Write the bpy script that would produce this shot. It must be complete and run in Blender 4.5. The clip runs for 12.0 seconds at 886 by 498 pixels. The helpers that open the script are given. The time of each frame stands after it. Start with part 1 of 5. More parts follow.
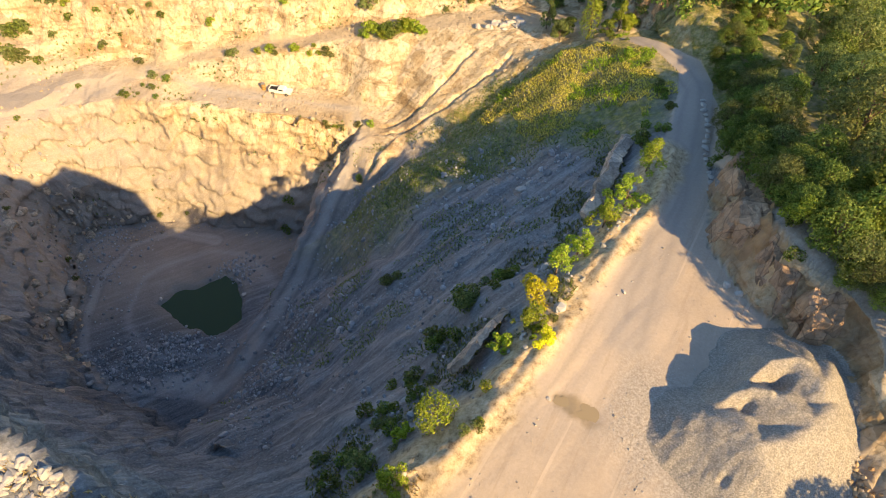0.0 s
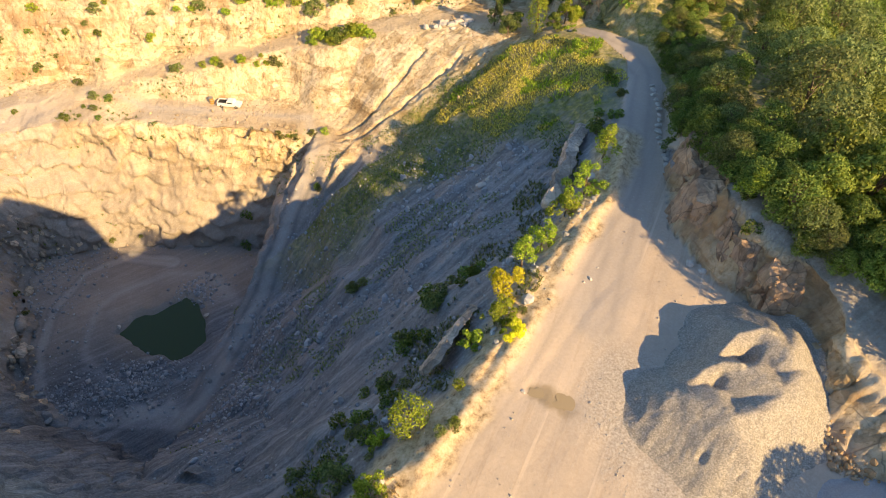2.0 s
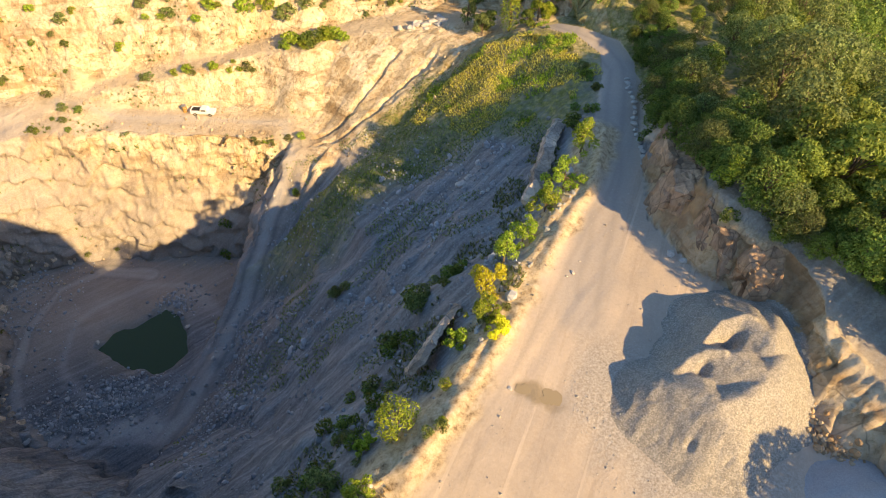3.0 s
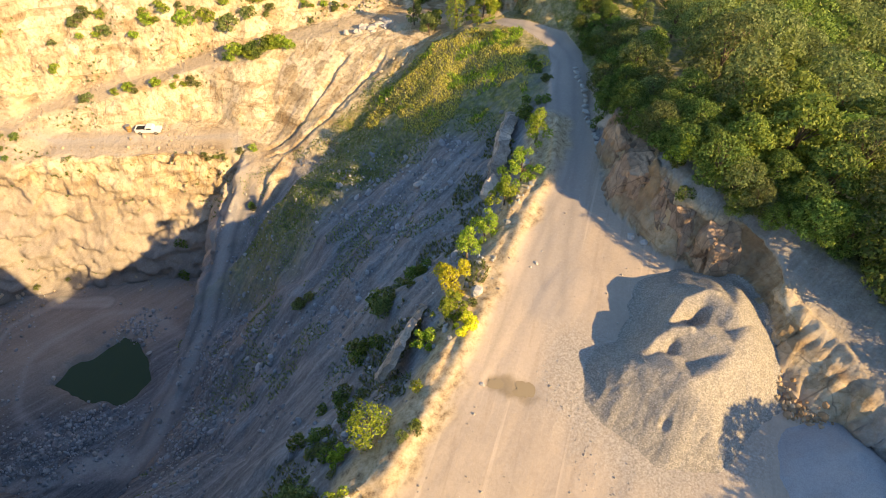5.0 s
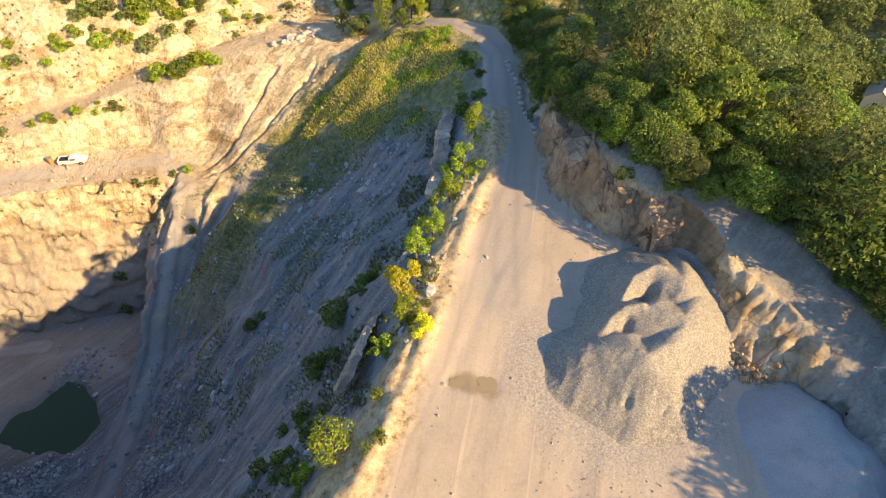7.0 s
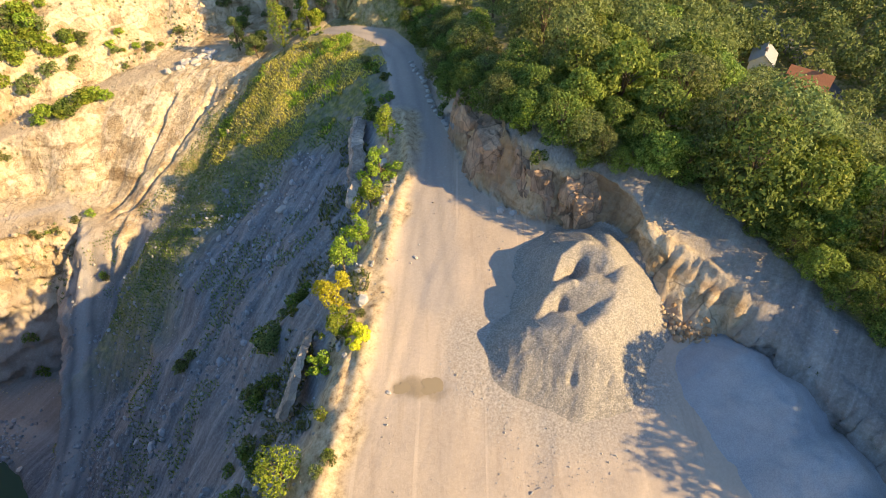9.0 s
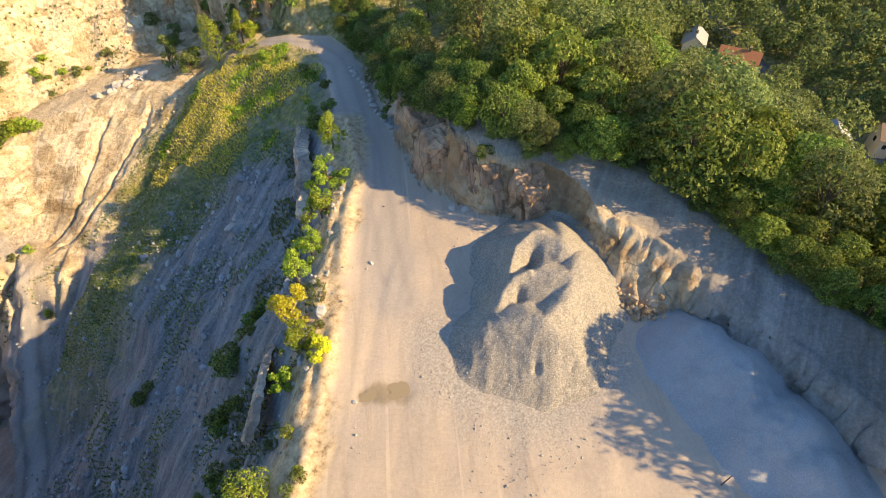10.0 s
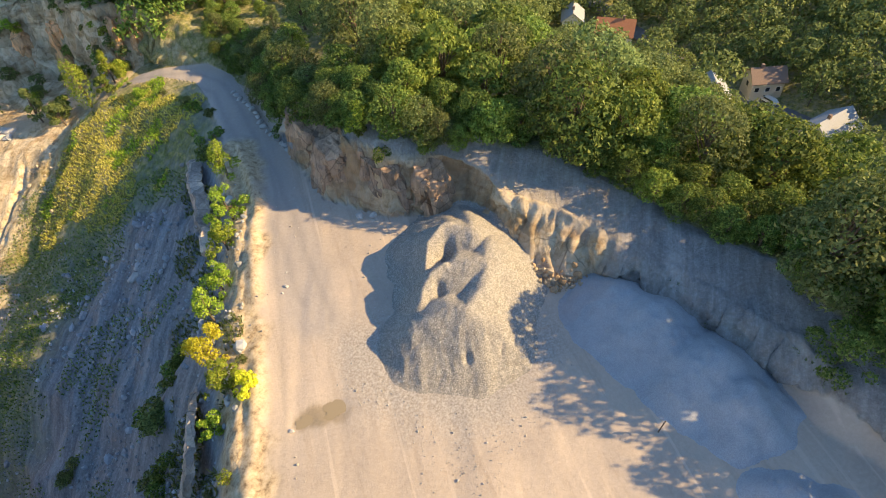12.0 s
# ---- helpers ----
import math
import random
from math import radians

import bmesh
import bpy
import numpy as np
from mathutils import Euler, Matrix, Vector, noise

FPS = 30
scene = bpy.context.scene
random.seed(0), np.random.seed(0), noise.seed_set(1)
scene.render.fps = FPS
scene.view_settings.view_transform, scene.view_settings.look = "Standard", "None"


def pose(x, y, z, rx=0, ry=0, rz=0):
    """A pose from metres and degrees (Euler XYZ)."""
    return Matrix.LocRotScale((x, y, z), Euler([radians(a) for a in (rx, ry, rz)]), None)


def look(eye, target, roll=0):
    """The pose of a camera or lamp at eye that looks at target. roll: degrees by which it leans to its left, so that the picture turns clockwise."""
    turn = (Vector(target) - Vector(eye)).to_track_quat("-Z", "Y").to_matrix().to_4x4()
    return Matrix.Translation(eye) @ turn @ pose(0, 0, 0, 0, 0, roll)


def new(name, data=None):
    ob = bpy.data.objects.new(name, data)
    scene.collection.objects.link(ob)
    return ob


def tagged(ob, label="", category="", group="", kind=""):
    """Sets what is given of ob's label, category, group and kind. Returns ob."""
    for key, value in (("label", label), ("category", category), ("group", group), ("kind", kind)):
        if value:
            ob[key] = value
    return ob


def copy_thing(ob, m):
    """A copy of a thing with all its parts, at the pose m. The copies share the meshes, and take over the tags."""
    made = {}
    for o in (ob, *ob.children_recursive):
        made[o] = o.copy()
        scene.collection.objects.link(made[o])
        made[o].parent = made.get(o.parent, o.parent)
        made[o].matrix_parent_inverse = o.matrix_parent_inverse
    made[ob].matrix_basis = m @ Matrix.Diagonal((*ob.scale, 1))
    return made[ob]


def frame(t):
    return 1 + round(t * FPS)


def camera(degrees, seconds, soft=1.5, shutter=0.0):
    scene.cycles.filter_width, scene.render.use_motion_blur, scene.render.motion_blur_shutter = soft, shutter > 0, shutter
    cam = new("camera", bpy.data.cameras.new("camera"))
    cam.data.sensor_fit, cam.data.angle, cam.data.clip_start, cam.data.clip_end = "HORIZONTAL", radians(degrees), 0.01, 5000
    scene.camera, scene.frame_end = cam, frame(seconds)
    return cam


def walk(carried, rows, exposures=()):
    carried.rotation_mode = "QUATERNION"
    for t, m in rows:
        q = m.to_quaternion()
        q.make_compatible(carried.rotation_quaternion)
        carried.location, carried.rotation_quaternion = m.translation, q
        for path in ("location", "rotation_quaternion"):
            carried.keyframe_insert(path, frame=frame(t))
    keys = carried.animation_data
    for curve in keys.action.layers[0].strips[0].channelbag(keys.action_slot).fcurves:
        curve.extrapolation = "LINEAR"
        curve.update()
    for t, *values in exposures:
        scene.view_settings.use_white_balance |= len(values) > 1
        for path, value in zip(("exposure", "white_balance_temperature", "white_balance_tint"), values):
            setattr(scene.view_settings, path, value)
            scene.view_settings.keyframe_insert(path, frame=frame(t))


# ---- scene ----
cam = camera(75, 12.0, soft=1.0)

PATH = [
    (0.0, pose(0.00, 0.00, 50.00, 39.59, -1.20, -0.35)),
    (0.5, pose(0.14, 0.02, 49.67, 39.84, -1.10, -1.70)),
    (1.0, pose(0.27, 0.03, 49.34, 40.03, -1.04, -2.84)),
    (1.5, pose(0.41, 0.04, 49.02, 40.18, -0.94, -4.29)),
    (2.0, pose(0.55, 0.05, 48.71, 40.31, -0.82, -5.75)),
    (2.5, pose(0.70, 0.06, 48.41, 40.48, -0.68, -7.34)),
    (3.0, pose(0.86, 0.07, 48.12, 40.59, -0.58, -8.49)),
    (5.0, pose(1.51, 0.11, 47.04, 41.08, -0.05, -14.02)),
    (5.5, pose(1.68, 0.12, 46.77, 41.19, 0.07, -15.70)),
    (6.0, pose(1.86, 0.12, 46.49, 41.30, 0.20, -17.32)),
    (6.5, pose(2.05, 0.12, 46.20, 41.45, 0.26, -19.30)),
    (7.0, pose(2.26, 0.08, 45.92, 41.67, 0.42, -21.20)),
    (9.0, pose(3.22, -0.18, 44.76, 42.29, 1.28, -31.44)),
    (9.5, pose(3.51, -0.32, 44.50, 42.38, 1.65, -34.83)),
    (10.0, pose(3.83, -0.53, 44.29, 42.42, 2.09, -37.92)),
    (10.5, pose(4.18, -0.79, 44.11, 42.43, 2.62, -41.44)),
    (11.0, pose(4.54, -1.09, 43.96, 42.42, 3.20, -44.53)),
    (11.5, pose(4.90, -1.42, 43.82, 42.29, 3.82, -47.92)),
    (12.0, pose(5.26, -1.76, 43.70, 42.11, 4.32, -50.26)),
]
walk(cam, PATH, [(0.0, 0.97, 6500, 10), (6.0, 0.96, 6250, 10), (12.0, 1.0, 5850, 8)])

# ---- light ----
SUN_AZ = (0.63, -0.777)          # plan direction towards the sun
SUN_EL = 28.0
world = bpy.data.worlds.new("sky")
scene.world = world
world.use_nodes = True
wn = world.node_tree.nodes
sky = wn.new("ShaderNodeTexSky")
sky.sky_type = "NISHITA"
sky.sun_disc = False
sky.sun_elevation = radians(SUN_EL)
sky.sun_rotation = math.atan2(SUN_AZ[0], SUN_AZ[1])
sky.air_density = 1.2
sky.dust_density = 0.4
sky.ozone_density = 3.0
wn["Background"].inputs["Strength"].default_value = 0.105
world.node_tree.links.new(sky.outputs[0], wn["Background"].inputs["Color"])
sun = new("sun", bpy.data.lights.new("sun", "SUN"))
sun.data.energy = 5.3
sun.data.angle = radians(0.5)
sun.data.color = (1.0, 0.658, 0.288)
ce = math.cos(radians(SUN_EL))
sun.matrix_world = look((0, 0, 200), (-SUN_AZ[0] * ce * 100, -SUN_AZ[1] * ce * 100, 200 - 100 * math.sin(radians(SUN_EL))))

# ---- noise ----


def lattice(ix, iy, seed):
    """A repeatable random number for each lattice point."""
    h = (ix.astype(np.int64) * 374761393 + iy.astype(np.int64) * 668265263 + seed * 974634777) & 0xFFFFFFFF
    h = ((h ^ (h >> 13)) * 1274126177) & 0xFFFFFFFF
    return ((h ^ (h >> 16)) & 0xFFFF) / 65535.0


def vnoise(x, y, seed=0):
    """Smooth noise from -1 to 1."""
    x, y = np.asarray(x, float), np.asarray(y, float)
    ix, iy = np.floor(x), np.floor(y)
    fx, fy = x - ix, y - iy
    fx, fy = fx * fx * (3 - 2 * fx), fy * fy * (3 - 2 * fy)
    a, b = lattice(ix, iy, seed), lattice(ix + 1, iy, seed)
    c, d = lattice(ix, iy + 1, seed), lattice(ix + 1, iy + 1, seed)
    return 2 * ((a * (1 - fx) + b * fx) * (1 - fy) + (c * (1 - fx) + d * fx) * fy) - 1


def fbm(x, y, size, octaves=4, seed=0, gain=0.5):
    total, amp, f = 0.0, 1.0, 1.0 / size
    for k in range(octaves):
        total = total + amp * vnoise(x * f + 17.3 * k, y * f - 9.1 * k, seed + k)
        amp, f = amp * gain, f * 2.03
    return total


def step(a, b, v):
    u = np.clip((v - a) / (b - a), 0, 1)
    return u * u * (3 - 2 * u)


def line_gap(x, y, pts):
    """Distance from points to a polyline in plan."""
    best = np.full(np.shape(x), 1e9)
    for (ax, ay), (bx, by) in zip(pts[:-1], pts[1:]):
        dx, dy = bx - ax, by - ay
        u = np.clip(((x - ax) * dx + (y - ay) * dy) / (dx * dx + dy * dy), 0, 1)
        best = np.minimum(best, np.hypot(x - ax - u * dx, y - ay - u * dy))
    return best


def inside(x, y, pts):
    hit = np.zeros(np.shape(x), bool)
    for (ax, ay), (bx, by) in zip(pts, pts[1:] + pts[:1]):
        cross = (ay > y) != (by > y)
        hit ^= cross & (x < (bx - ax) * (y - ay) / (by - ay + 1e-12) + ax)
    return hit


# ---- the lie of the land: break lines of the quarry (crests, toes, road edges) ----
LAND = {
    "plateau_edge": [(-60, 29, 22), (-40, 19.5, 21), (-30, 15, 19.5), (-23.8, 12, 18.5), (-16.8, 9.4, 18), (-13.5, 9.8, 9), (-10.5, 9.8, 1), (-8, 10.6, 0), (-3, 15, 0), (7, 25, 0), (14, 34, 0), (20, 42, 0), (26.5, 50, 0), (30.3, 58, 0), (33.6, 65, 0.1), (35.8, 71, 0.2), (37.6, 77, 0), (36, 83.5, -0.6), (31.5, 89.6, -2.2)],
    "lip_foot": [(-64, 35, -9), (-44, 26, -12), (-31, 20, -11), (-21.5, 16.5, -11), (-16, 12.5, -9), (-12, 13, -7), (-8, 18.5, -6), (2.5, 29, -5.5), (8, 36, -5), (14, 44.5, -5), (20.5, 53, -4.5), (25, 60.5, -3.5), (28, 67, -2), (30, 76, -1.0)],
    "spoil_crest": [(29.0, 88.5, -2.0), (22.6, 89.5, -4.9), (18.7, 90.1, -7.6), (13.3, 87.7, -10.8), (7.2, 84.5, -14.9), (1.0, 81.9, -17.9), (-6.9, 81.0, -20.4), (-11.0, 81.7, -20.8)],
    "spoil_mid": [(13.8, 72.9, -11.6), (7.9, 64.8, -14.2), (1.0, 57.0, -17.3), (-5.9, 49.5, -21.3), (-12, 42, -25), (-17, 35, -26)],
    "gully": [(28, 95, -5), (22, 95.5, -7.2), (17.5, 94.5, -8.0), (12, 92.6, -10.9), (3.4, 88.6, -15.4), (-3, 86, -18.0), (-7, 84.6, -19.6), (-10, 86.5, -20.4)],
    "platform_edge": [(26, 101, -6.4), (19, 99, -7.5), (10, 103, -8.9), (-1, 105.5, -10.5), (-13, 104, -12), (-24.6, 105, -13.5), (-38, 104.3, -15.5), (-53, 102.2, -17.6), (-64, 100.5, -18.2), (-82, 89, -19)],
    "road_back": [(31, 108, -7), (16, 112, -9), (0, 112.5, -10.8), (-12, 110.5, -12), (-25, 109.5, -13.6), (-38, 108.5, -15.4), (-53, 107, -17.3), (-66, 105, -18), (-86, 93, -18.8), (-98, 80, -18.5)],
    "bench_back": [(-9, 92, -19.6), (-17, 98, -19.5), (-33, 100.3, -19.4), (-47, 99.5, -19)],
    "bench_front": [(-15, 89.2, -20.4), (-24.5, 90.2, -20.4), (-37, 92.6, -20), (-48, 94.6, -20), (-61, 96, -20), (-73, 93, -20.5), (-80, 85, -20.5)],
    "wall_ledge": [(-22, 87.2, -30), (-30, 87.6, -31.5), (-37, 88.6, -30.5), (-48, 90.6, -32), (-60, 92, -31), (-69, 90.5, -30)],
    "pit_foot": [(-27.5, 82.5, -45), (-38, 84, -45), (-48, 85.2, -45), (-60, 86.5, -45), (-70, 84, -45), (-75, 79, -45), (-70, 66, -45), (-66, 54, -45), (-58, 45, -45), (-48, 43, -45), (-42, 45, -45)],
    "ramp_foot": [(-36.5, 57, -45), (-31.5, 68, -45), (-27.8, 78, -44.5)],
    "ramp_left": [(-39.5, 48, -44.8), (-33.8, 58, -44), (-28, 67, -39), (-22.5, 77, -31.5), (-17, 86, -21.8)],
    "ramp_right": [(-40, 38, -45), (-34.5, 46, -44.8), (-29, 55, -43.8), (-23, 65.5, -38.5), (-17.5, 75, -31), (-12, 83, -21.8)],
    # unseen rise added south of the pit to throw shade on its west wall
    "shade_spur_crest": [(-16.8, 8.2, 17.4), (-9.5, 4.6, 24.5), (-6, 3, 27.5), (-1, 2.5, 25.5), (4.6, 1.4, 23), (8, 0.8, 22)],
    "shade_spur_foot": [(-9, 9.6, 0), (-2, 8.2, 0), (4, 6.2, 0), (9.5, 2.6, 0), (10.5, -6, 0)],
    "south_back": [(-75, -5, 22), (-42, -5, 19), (-30, -5, 16), (-16, -20, 1)],
    "south_mid": [(-60, 39, -31), (-48, 35, -32), (-36, 30.5, -31), (-24, 27, -26)],
    "west_crest": [(-83.5, 81, -19), (-80, 62, -16), (-74, 44, -7)],
    "west_ledge": [(-78.5, 79, -33), (-73, 60, -31), (-66, 47, -29)],
    "upper_crest": [(-104, 96, -9), (-88, 110, -9), (-65, 113, -7.5), (-38, 113.5, -7.5), (-8, 117, -8), (16, 117, -7)],
    "upper_rim": [(-110, 118, 3), (-66, 123, 3), (-38, 124, 3), (-8, 128, 3), (15, 128, 3), (26, 124, 3)],
    "north_cliff_foot": [(24, 117, -8), (32, 113, -8), (33.5, 103, -6), (33.5, 97, -3.6), (36, 94.5, -2.6), (39, 91, -1.5)],
    "north_cliff_top": [(28, 123, 3), (36, 115, 5), (37, 104, 6), (36, 98.5, 6), (38.5, 96, 7), (41.5, 93, 6)],
    "outcrop_foot": [(38, 87, -0.8), (41, 82, -0.2), (43, 76, 0), (41.5, 70, 0), (39, 63, 0), (36.3, 56, 0), (34, 50, 0), (31.5, 42, 0), (33.8, 34, 0), (36.8, 29.5, 0), (38, 25, 0.2), (36.9, 20.6, 0.2), (35.6, 17.2, 0.2), (36.4, 13.6, 0.2), (39.4, 11.2, 0.2), (40, 8.8, 0.2), (39.4, 2, 0.2), (38.4, -4.3, 0.2), (36, -9, 0.2), (35, -25, 0.2), (30, -60, 0)],
    "outcrop_top": [(41.5, 89.5, 4), (45, 84, 3), (47, 77, 3), (45, 69, 2.8), (42.5, 62, 2.8), (39.2, 55.5, 3.6), (36.6, 49, 6), (34.4, 42, 6.8), (36.3, 36.5, 6.8), (39.3, 31, 6.2), (40.3, 26.5, 5.2), (39.2, 22.6, 4.5), (40.2, 19, 4.2), (41.5, 14.5, 4.1), (41.7, 12, 3.9), (41.8, 8, 3.2), (41.2, 2, 3), (40.2, -4, 3.4), (38.4, -9, 3.5), (37.5, -25, 3.5), (33, -60, 3)],
    "terrace_back": [(40, 40, 8.5), (42.5, 31, 7.5), (44, 26.5, 6.2), (47, 22.5, 5.5), (47.5, 14.5, 5), (46.5, 7.5, 4.5), (46.8, 0, 4.5), (43.5, -7.5, 4.5), (40.8, -12, 4.5), (40, -28, 4.5)],
    "ridge": [(41, -62, 4), (50, -30, 4), (53, 0, 3.5), (54, 20, 4.5), (52, 42, 5), (54, 62, 3.5), (58, 85, 3), (54, 112, 5), (30, 140, 7), (-40, 150, 7), (-120, 135, 5)],
    "hillside": [(66, -90, -18), (80, 4, -15), (88, 40, -18), (92, 62, -18), (98, 100, -14), (95, 170, 0)],
    "lower_hill": [(102, -100, -38), (110, 0, -37), (118, 40, -37), (126, 70, -36), (136, 112, -32)],
    "valley_foot": [(100, -162, -48), (132, -20, -50), (148, 38, -50), (166, 113, -48), (210, 260, -40)],
    # unseen hill, added only to keep sun off part of the valley
    "shade_hill": [(140, -120, -12), (200, -90, -16), (250, -62, -18), (310, -25, -24)],
    "far_west": [(-160, 120, 2), (-160, 40, -2), (-120, -30, -3), (-60, -70, -2)],
}
FAR = [(2600, -2600, -58), (2600, 0, -60), (2600, 2600, -50), (0, 2600, 12), (-2600, 2600, 15), (-2600, 0, 10), (-2600, -2600, 0), (0, -2600, -20)]

from mathutils import geometry
tin_pts, tin_edges = [], []
for line in LAND.values():
    tin_edges += [(len(tin_pts) + k, len(tin_pts) + k + 1) for k in range(len(line) - 1)]
    tin_pts += line
tin_pts += FAR
tin = geometry.delaunay_2d_cdt([Vector(p[:2]) for p in tin_pts], tin_edges, [], 0, 1e-4)
tin_xy = np.array([tuple(v) for v in tin[0]])
tin_z = np.array([np.mean([tin_pts[i][2] for i in ids]) if ids else np.nan for ids in tin[3]])
for i in np.where(np.isnan(tin_z))[0]:      # where two lines cross
    d = np.hypot(*(tin_xy - tin_xy[i]).T) + np.where(np.isnan(tin_z), 1e9, 0)
    tin_z[i] = tin_z[np.argmin(d)]


def tin_height(x, y):
    z = np.full(x.shape, np.nan)
    for tri in tin[2]:
        (ax, ay), (bx, by), (cx, cy) = tin_xy[list(tri)]
        za, zb, zc = tin_z[list(tri)]
        det = (by - cy) * (ax - cx) + (cx - bx) * (ay - cy)
        if abs(det) < 1e-9:
            continue
        box = np.where((x >= min(ax, bx, cx) - 1e-6) & (x <= max(ax, bx, cx) + 1e-6) & (y >= min(ay, by, cy) - 1e-6) & (y <= max(ay, by, cy) + 1e-6))
        if not len(box[0]):
            continue
        px, py = x[box], y[box]
        u = ((by - cy) * (px - cx) + (cx - bx) * (py - cy)) / det
        v = ((cy - ay) * (px - cx) + (ax - cx) * (py - cy)) / det
        ok = (u >= -1e-6) & (v >= -1e-6) & (u + v <= 1 + 1e-6)
        keep = tuple(b[ok] for b in box)
        z[keep] = (u * za + v * zb + (1 - u - v) * zc)[ok]
    return np.nan_to_num(z, nan=-20.0)


def plan(name):
    return [p[:2] for p in LAND[name]]


FLAT = [(-60, -60), (-16, -20), (-13, 3), (-8, 8), (-3, 15), (7, 25), (14, 34), (20, 42), (26.5, 50), (30.8, 60), (35.8, 71), (37.6, 77), (36, 83.5), (31.5, 90), (35, 90), (38, 86), (42, 80), (42, 74), (38, 62), (34, 50), (31.5, 42), (33.8, 34), (36.8, 29.5), (38, 25), (36.9, 20.6), (35.6, 17.2), (36.4, 13.6), (39.4, 11.2), (39.4, 2), (38.4, -4.3), (35, -25), (30, -60)]
POND = (-44.6, 64.3)
POND_EDGE = [(-53.6, 64), (-51, 67), (-46, 68.5), (-42.2, 72), (-40, 70), (-37.5, 66), (-36.4, 61), (-40, 56.4), (-46, 58.6)]


def land(x, y):
    """Height of the ground, with the relief that its material has."""
    flat = inside(x, y, FLAT)
    gap = np.minimum(line_gap(x, y, plan("plateau_edge")), line_gap(x, y, plan("outcrop_foot")))
    rough = np.where(flat, 0.0, step(0.0, 5.0, gap))
    e = 0.8
    sx = tin_height(x + e, y) - tin_height(x - e, y)
    sy = tin_height(x, y + e) - tin_height(x, y - e)
    raw_slope = np.hypot(sx, sy) / (2 * e)
    warp = (0.35 + 1.4 * rough) * (1 - 0.8 * step(0.8, 2.0, raw_slope)) * np.where(flat, 0.3, 1)
    wx, wy = warp * fbm(x, y, 9.0, 3, 11), warp * fbm(x, y, 9.0, 3, 23)
    z = tin_height(x + wx, y + wy)
    zx = tin_height(x + wx + e, y + wy) - tin_height(x + wx - e, y + wy)
    zy = tin_height(x + wx, y + wy + e) - tin_height(x + wx, y + wy - e)
    slope = np.hypot(zx, zy) / (2 * e)
    steep = step(0.75, 1.5, slope) * np.where(flat, 0, 1)
    z = z + steep * 0.5 * fbm(x, y, 2.4, 4, 41)
    # rills down the spoil slope and rubble on it
    spoil = (1 - steep) * np.where(flat, 0, 1) * step(0.2, 0.5, slope)
    cone = step(-1, 2, y - 88 - 0.62 * (x - 3)) * step(-2, 1, 103.5 - y) * step(-14, -8, x) * (1 - step(16, 20, x))
    spoil = spoil * (1 - cone)
    along, down = x * 0.69 + y * 0.724, -x * 0.724 + y * 0.69
    across, run = -0.465 * x + 0.885 * y, -0.885 * x - 0.465 * y
    z = z + spoil * (0.24 * fbm(across, run * 0.10, 2.0, 4, 53) + 0.14 * fbm(x, y, 1.1, 2, 59))
    # washed-out slope below the platform, with two deep rills
    z = z + cone * 0.10 * fbm(0.62 * x - 0.785 * y, (0.785 * x + 0.62 * y) * 0.05, 0.8, 2, 57)
    for path in ([(-9, 86), (-3, 86.2), (3.4, 89.2), (8, 91.6), (12, 93.6), (15, 97)], [(-9.5, 88.5), (-5, 88.8), (-1, 91.5), (4, 95.5), (8, 100)]):
        g = line_gap(x + 0.5 * vnoise(x * 0.7, y * 0.7, 58), y + 0.5 * vnoise(x * 0.7, y * 0.7, 60), path)
        z = z - 0.6 * np.exp(-(g / 0.4) ** 2)
    # gullies washed into the earth bank beside the yard
    bank = np.exp(-((line_gap(x, y, [(38.4, 22), (38.6, 17.5), (39.2, 13.5)])) / 2.6) ** 2) * step(0.1, 0.4, slope)
    side = y - 0.35 * x + 0.4 * vnoise(x * 0.6, y * 0.6, 62)
    cut = np.abs(fbm(side, x * 0.22, 2.6, 3, 64))
    z = z - bank * (0.5 * np.clip(1 - cut / 0.25, 0, 1) + 0.28 * np.clip(1 - np.abs(fbm(side, x * 0.25, 1.25, 3, 65)) / 0.35, 0, 1)) + 0.5 * bank
    bank = np.exp(-(line_gap(x, y, [(40.9, 8), (40.3, 2), (39.4, -5)]) / 1.3) ** 2)
    z = z - bank * 0.35 * np.clip(1 - np.abs(fbm(y, x * 0.3, 0.9, 3, 66)) / 0.4, 0, 1) + 0.15 * bank
    # ruts and low swells on the flat
    rut_or_shade = fbm(along * 0.10, down, 1.6, 3, 61)
    z = z + np.where(flat, 0.05 * rut_or_shade + 0.12 * fbm(x, y, 9.0, 2, 67), 0.10 * (1 - 0.8 * cone) * fbm(x, y, 2.5, 3, 71))
    # puddle hollows, windrow along the plateau edge, pond
    for px, py, r, d in ((12.2, 23.2, 1.1, 0.20), (14.5, 21.9, 1.4, 0.22)):
        z = z - d * np.exp(-((x - px) ** 2 + (y - py) ** 2) / r ** 2)
    rim = line_gap(x, y, plan("plateau_edge")[6:14])
    z = z + (0.55 + 0.6 * step(40, 50, y)) * np.exp(-((rim - 1.2) / 0.8) ** 2) * step(-0.8, 0.6, fbm(x, y, 4.0, 3, 73) + 0.2)
    shore = np.where(inside(x, y, POND_EDGE), -1, 1) * line_gap(x, y, POND_EDGE + POND_EDGE[:1]) + 0.7 * fbm(x, y, 4.0, 3, 83)
    z = z - 1.7 * (1 - step(-2.2, 1.6, shore))
    return z, slope, steep, flat


